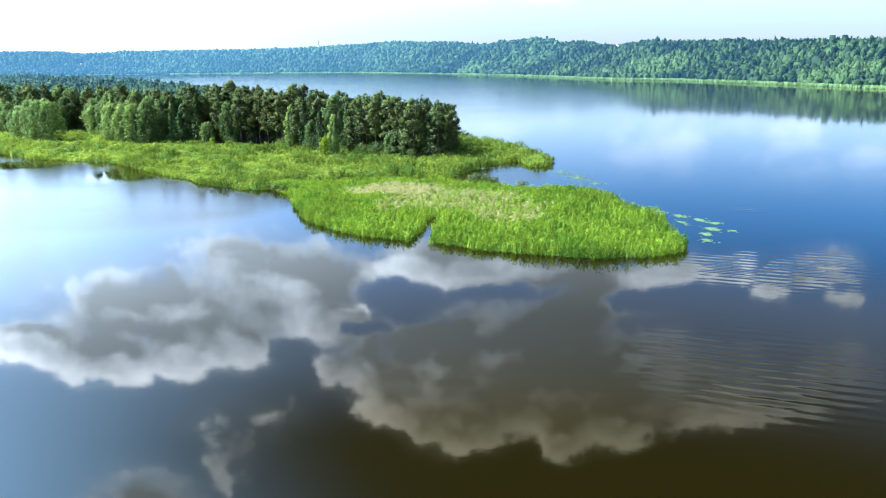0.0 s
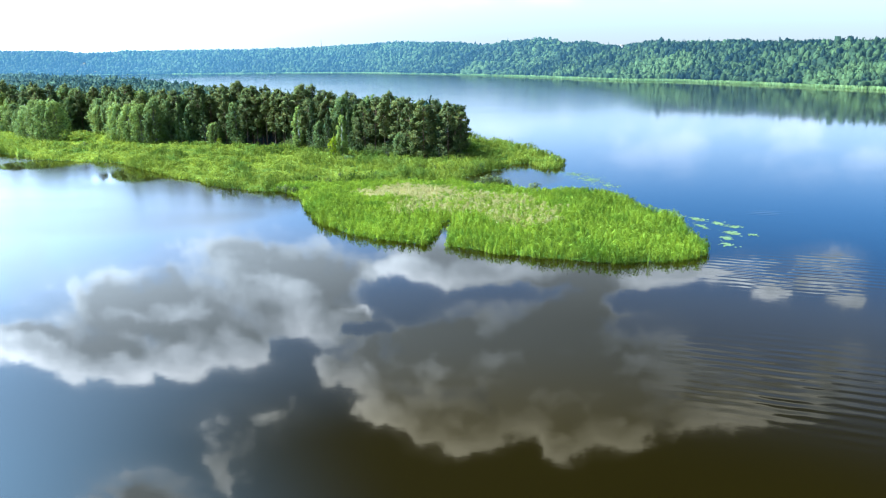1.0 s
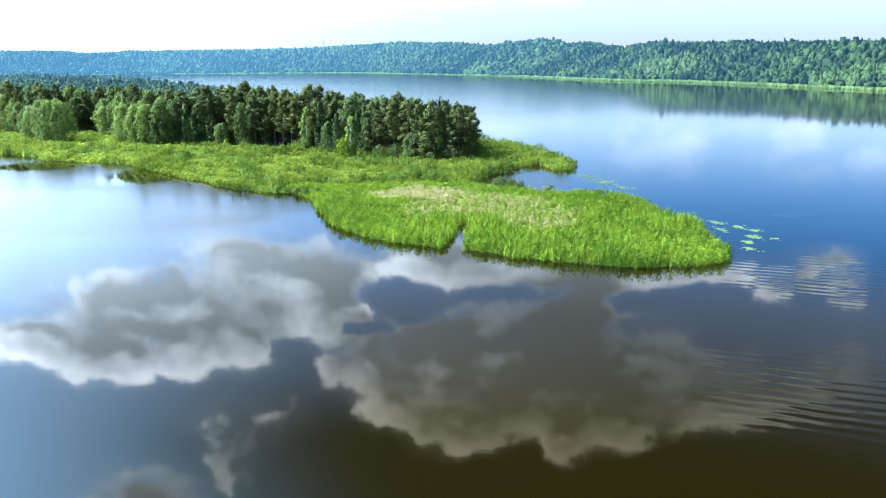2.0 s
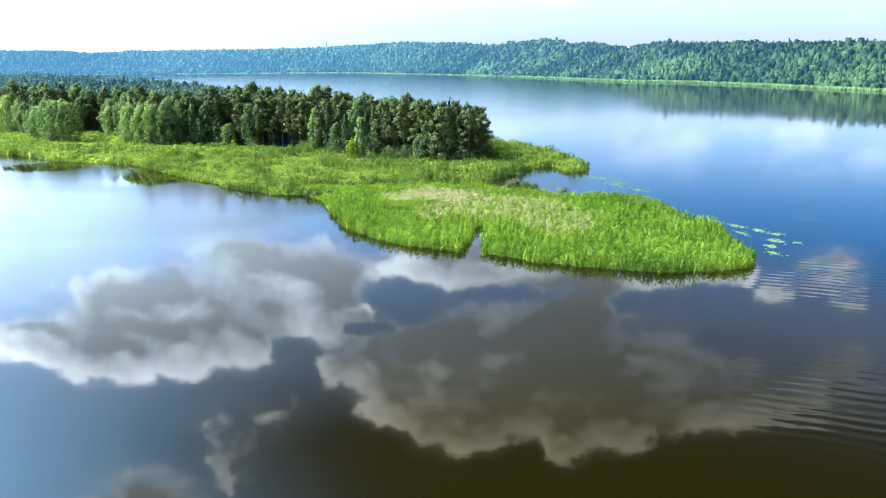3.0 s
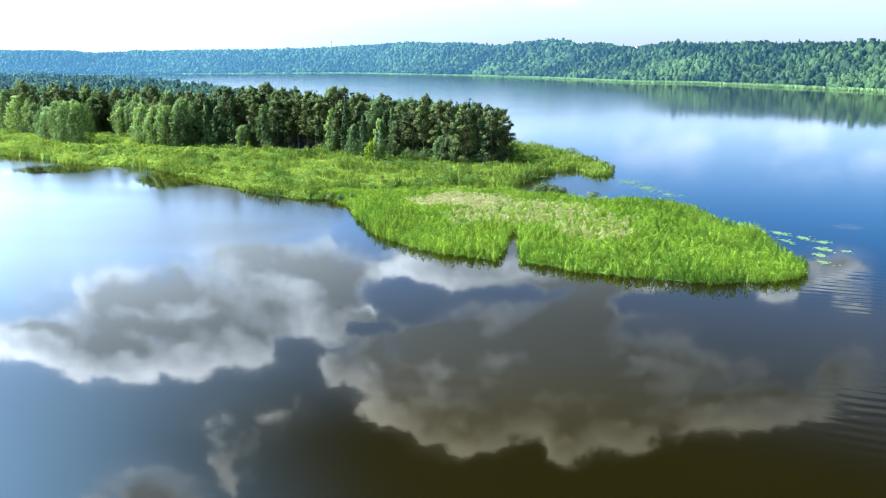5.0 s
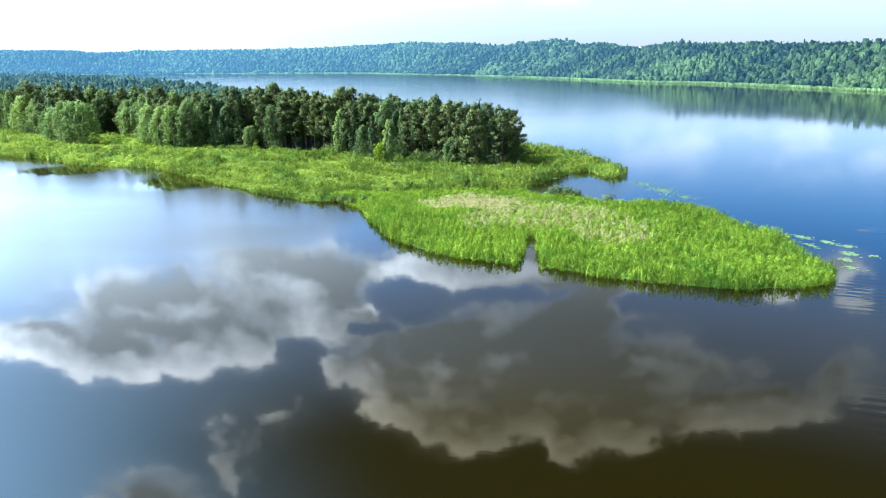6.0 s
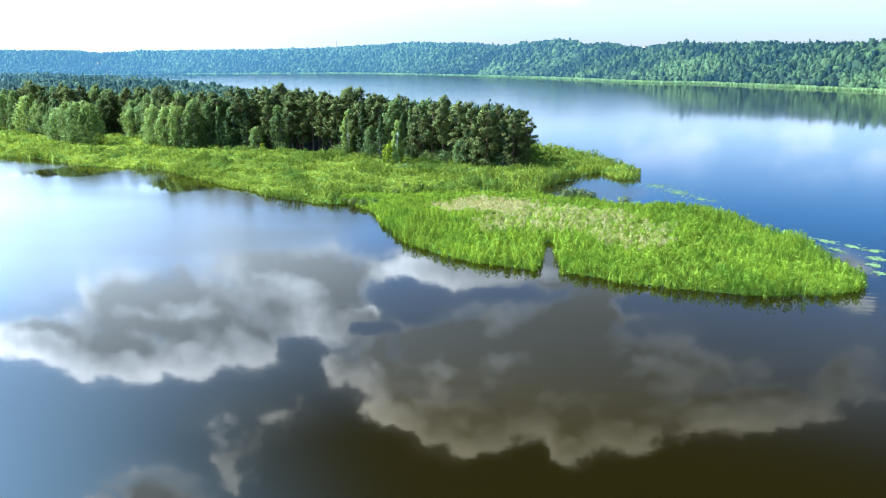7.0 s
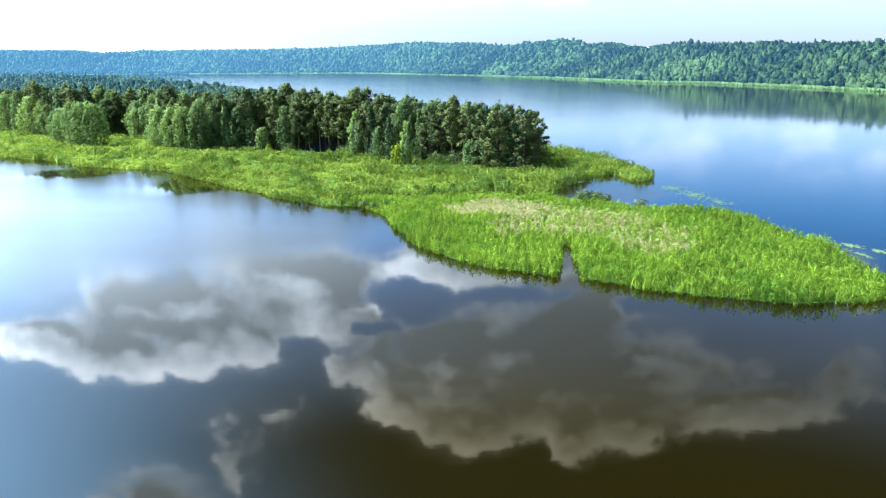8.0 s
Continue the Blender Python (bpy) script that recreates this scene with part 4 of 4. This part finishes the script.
# bushes from x 4 to -17 are added as the reed belt's shaded front
for x, y, size in ((4, 279, 0.8), (0, 281, 0.6), (-3, 282.5, 0.9), (-7, 284.5, 0.6), (-12, 286, 0.85), (-17, 288.5, 0.6), (-24, 296, 0.7), (-33, 300, 0.6), (-46, 306, 0.6), (-28, 276, 0.5),
                   (-40, 272, 0.6), (-48, 268, 0.5), (-66, 268, 0.5), (-80, 282, 0.6), (-95, 296, 0.5), (-53, 242, 0.9), (-50, 240, 0.8), (-56, 246, 0.6), (-47, 243, 0.6), (-42, 258, 0.6), (-36, 262, 0.5), (-60, 262, 0.5)):
    stand(DARK_SHRUB, x, y, rng.rand() * 360, size, 1.0, "bushes standing in the marsh")
for x, y, size in ((8.5, 248.5, 1.1), (10.5, 248, 1.3), (13, 247.5, 1.2), (15.5, 247, 1.0), (23.5, 238.5, 1.0), (-176, 378, 1.0), (-170, 377, 0.6), (36, 330, 0.7), (39, 300, 0.8), (42, 303, 0.6)):
    stand(DARK_SHRUB, x, y, rng.rand() * 360, size, 1.0, "bushes standing in the marsh")
stand(BRIGHT, -50.0, 328, 20, 1.55, 1.1)
stand(BRIGHT, -111, 376, 80, 1.0, 0.8)
stand(BRIGHT, -181, 424, 140, 1.2, 0.7)
for ob in TEMPLATES:
    for c in list(ob.children_recursive) + [ob]:
        bpy.data.objects.remove(c)


# ---- floating leaves ----
def lily_pads(x, y, w, h, turn, count, label):
    """A raft of round floating leaves, each slightly cupped with a notch."""
    ang = np.linspace(0.25, 6.03, 8)
    ring = np.column_stack([np.cos(ang), np.sin(ang), 0 * ang + 0.05])
    pad = np.vstack([[(0, 0, 0)], ring])
    tri = np.array([(0, k, k + 1) for k in range(1, 8)])
    pieces = []
    for _ in range(count * 2):
        a, r = rng.rand() * 6.283, abs(rng.normal()) * 0.5
        c = np.array([math.cos(a) * r * w, math.sin(a) * r * h])
        s, q = rng.uniform(0.16, 0.34), rng.rand() * 6.283
        spin = np.array([[math.cos(q), -math.sin(q), 0], [math.sin(q), math.cos(q), 0], [0, 0, 1]])
        pieces.append((pad @ spin.T * s + (c[0], c[1], 0.012), tri))
    ob = new("lily_pads", mesh_of("lily_pads", *join(pieces), LILY))
    ob.matrix_world = pose(x, y, 0, 0, 0, turn)
    return tagged(ob, label, "water lilies", group="rafts of floating leaves", kind="stuff")


for x, y, w, h, turn, count in ((59, 194, 1.8, 3.4, 20, 60), (62.5, 188.5, 1.7, 2.8, 10, 70), (65, 184.5, 1.6, 1.8, 0, 50), (62, 178, 1.7, 2.4, 15, 60),
                                (59, 173, 1.5, 2.4, 0, 50), (57, 167, 1.4, 2.2, 10, 45), (55.5, 201, 1.4, 3.0, 20, 40), (57.5, 186, 1.2, 3.6, 10, 45), (66, 176, 1.2, 1.2, 0, 20)):
    lily_pads(x, y, w, h, turn, count, "pale green floating lily pads off the reed point")
for x, y, w, h, turn, count in ((44, 260, 6.5, 11, 10, 110), (41, 273, 6, 9, 20, 80), (48, 248, 4, 6, 5, 60), (14, 286, 5, 1.5, 40, 40), (1, 270.5, 4, 1.0, -26, 60), (-9, 275.5, 4, 1.0, -26, 60)):
    lily_pads(x, y, w, h, turn, count, "thin scatter of yellowish floating weed by the inlet")


# ---- the mast on the ridge ----
def radio_mast(x, y, top):
    z = height_at(x, y)
    root = tagged(new("radio_mast"), "thin grey steel radio mast above the far ridge", "mast")
    root.location = (x, y, z)
    tall = top - z
    for k in range(3):
        a = k * 2.094
        foot, head = (math.cos(a) * 2.2, math.sin(a) * 2.2, -0.5), (math.cos(a) * 0.5, math.sin(a) * 0.5, tall)
        part("leg", mesh_of("leg", *tapered([foot, head], (0.45, 0.35), 5), METAL), root)
    for h in np.linspace(6, tall - 2, 9):
        r = 2.2 + (0.5 - 2.2) * h / tall
        ring = [(math.cos(k * 2.094) * r, math.sin(k * 2.094) * r, h) for k in range(4)]
        part("brace", mesh_of("brace", *tapered(ring, (0.22,) * 4, 4), METAL), root)
    part("antenna", mesh_of("antenna", *tapered([(0, 0, tall - 2), (0, 0, tall + 5)], (0.4, 0.25), 5), METAL), root)


radio_mast(-394, 2570, 96)


# ---- buildings on the far shore ----
def block(w, d, h, roof=0.0):
    """A box on the ground, or a gabled roof of that rise when roof is given."""
    if roof:
        v = [(-w, -d, h), (w, -d, h), (w, d, h), (-w, d, h), (0, -d, h + roof), (0, d, h + roof)]
        f = [(0, 1, 4), (2, 3, 5), (1, 2, 5), (1, 5, 4), (3, 0, 4), (3, 4, 5), (0, 3, 2), (0, 2, 1)]
    else:
        v = [(x, y, z) for z in (-1.5, h) for x, y in ((-w, -d), (w, -d), (w, d), (-w, d))]
        f = [(0, 2, 1), (0, 3, 2), (4, 5, 6), (4, 6, 7)]
        for a in range(4):
            b = (a + 1) % 4
            f += [(a, b, b + 4), (a, b + 4, a + 4)]
    return np.array(v, float), np.array(f)


def moved(piece, x, y, z):
    return piece[0] + (x, y, z), piece[1]


def far_house(x, y, turn, w, d, h, rise, label):
    root = tagged(new("house"), label, "house")
    root.matrix_world = pose(x, y, height_at(x, y), 0, 0, turn)
    part("wall", mesh_of("wall", *block(w, d, h), PLASTER), root)
    part("roof", mesh_of("roof", *block(w + 0.4, d + 0.5, h + 0.003, rise), ROOF), root)
    for level in np.arange(1.2, h - 1.5, 2.9):
        for side in (-0.5, 0.5):
            part("window", mesh_of("window", *moved(block(0.55, 0.04, 1.3), side * w, -d - 0.03, level + 1.5), DARK_GLASS), root)


far_house(347, 1600, 12, 2.8, 3.2, 17.0, 1.8, "tall pale building among the trees on the ridge")
for x, y, turn in HOUSES:
    far_house(x, y, turn, 4.5, 3.5, 5.5, 2.2, "small pale house at the foot of the far hills")
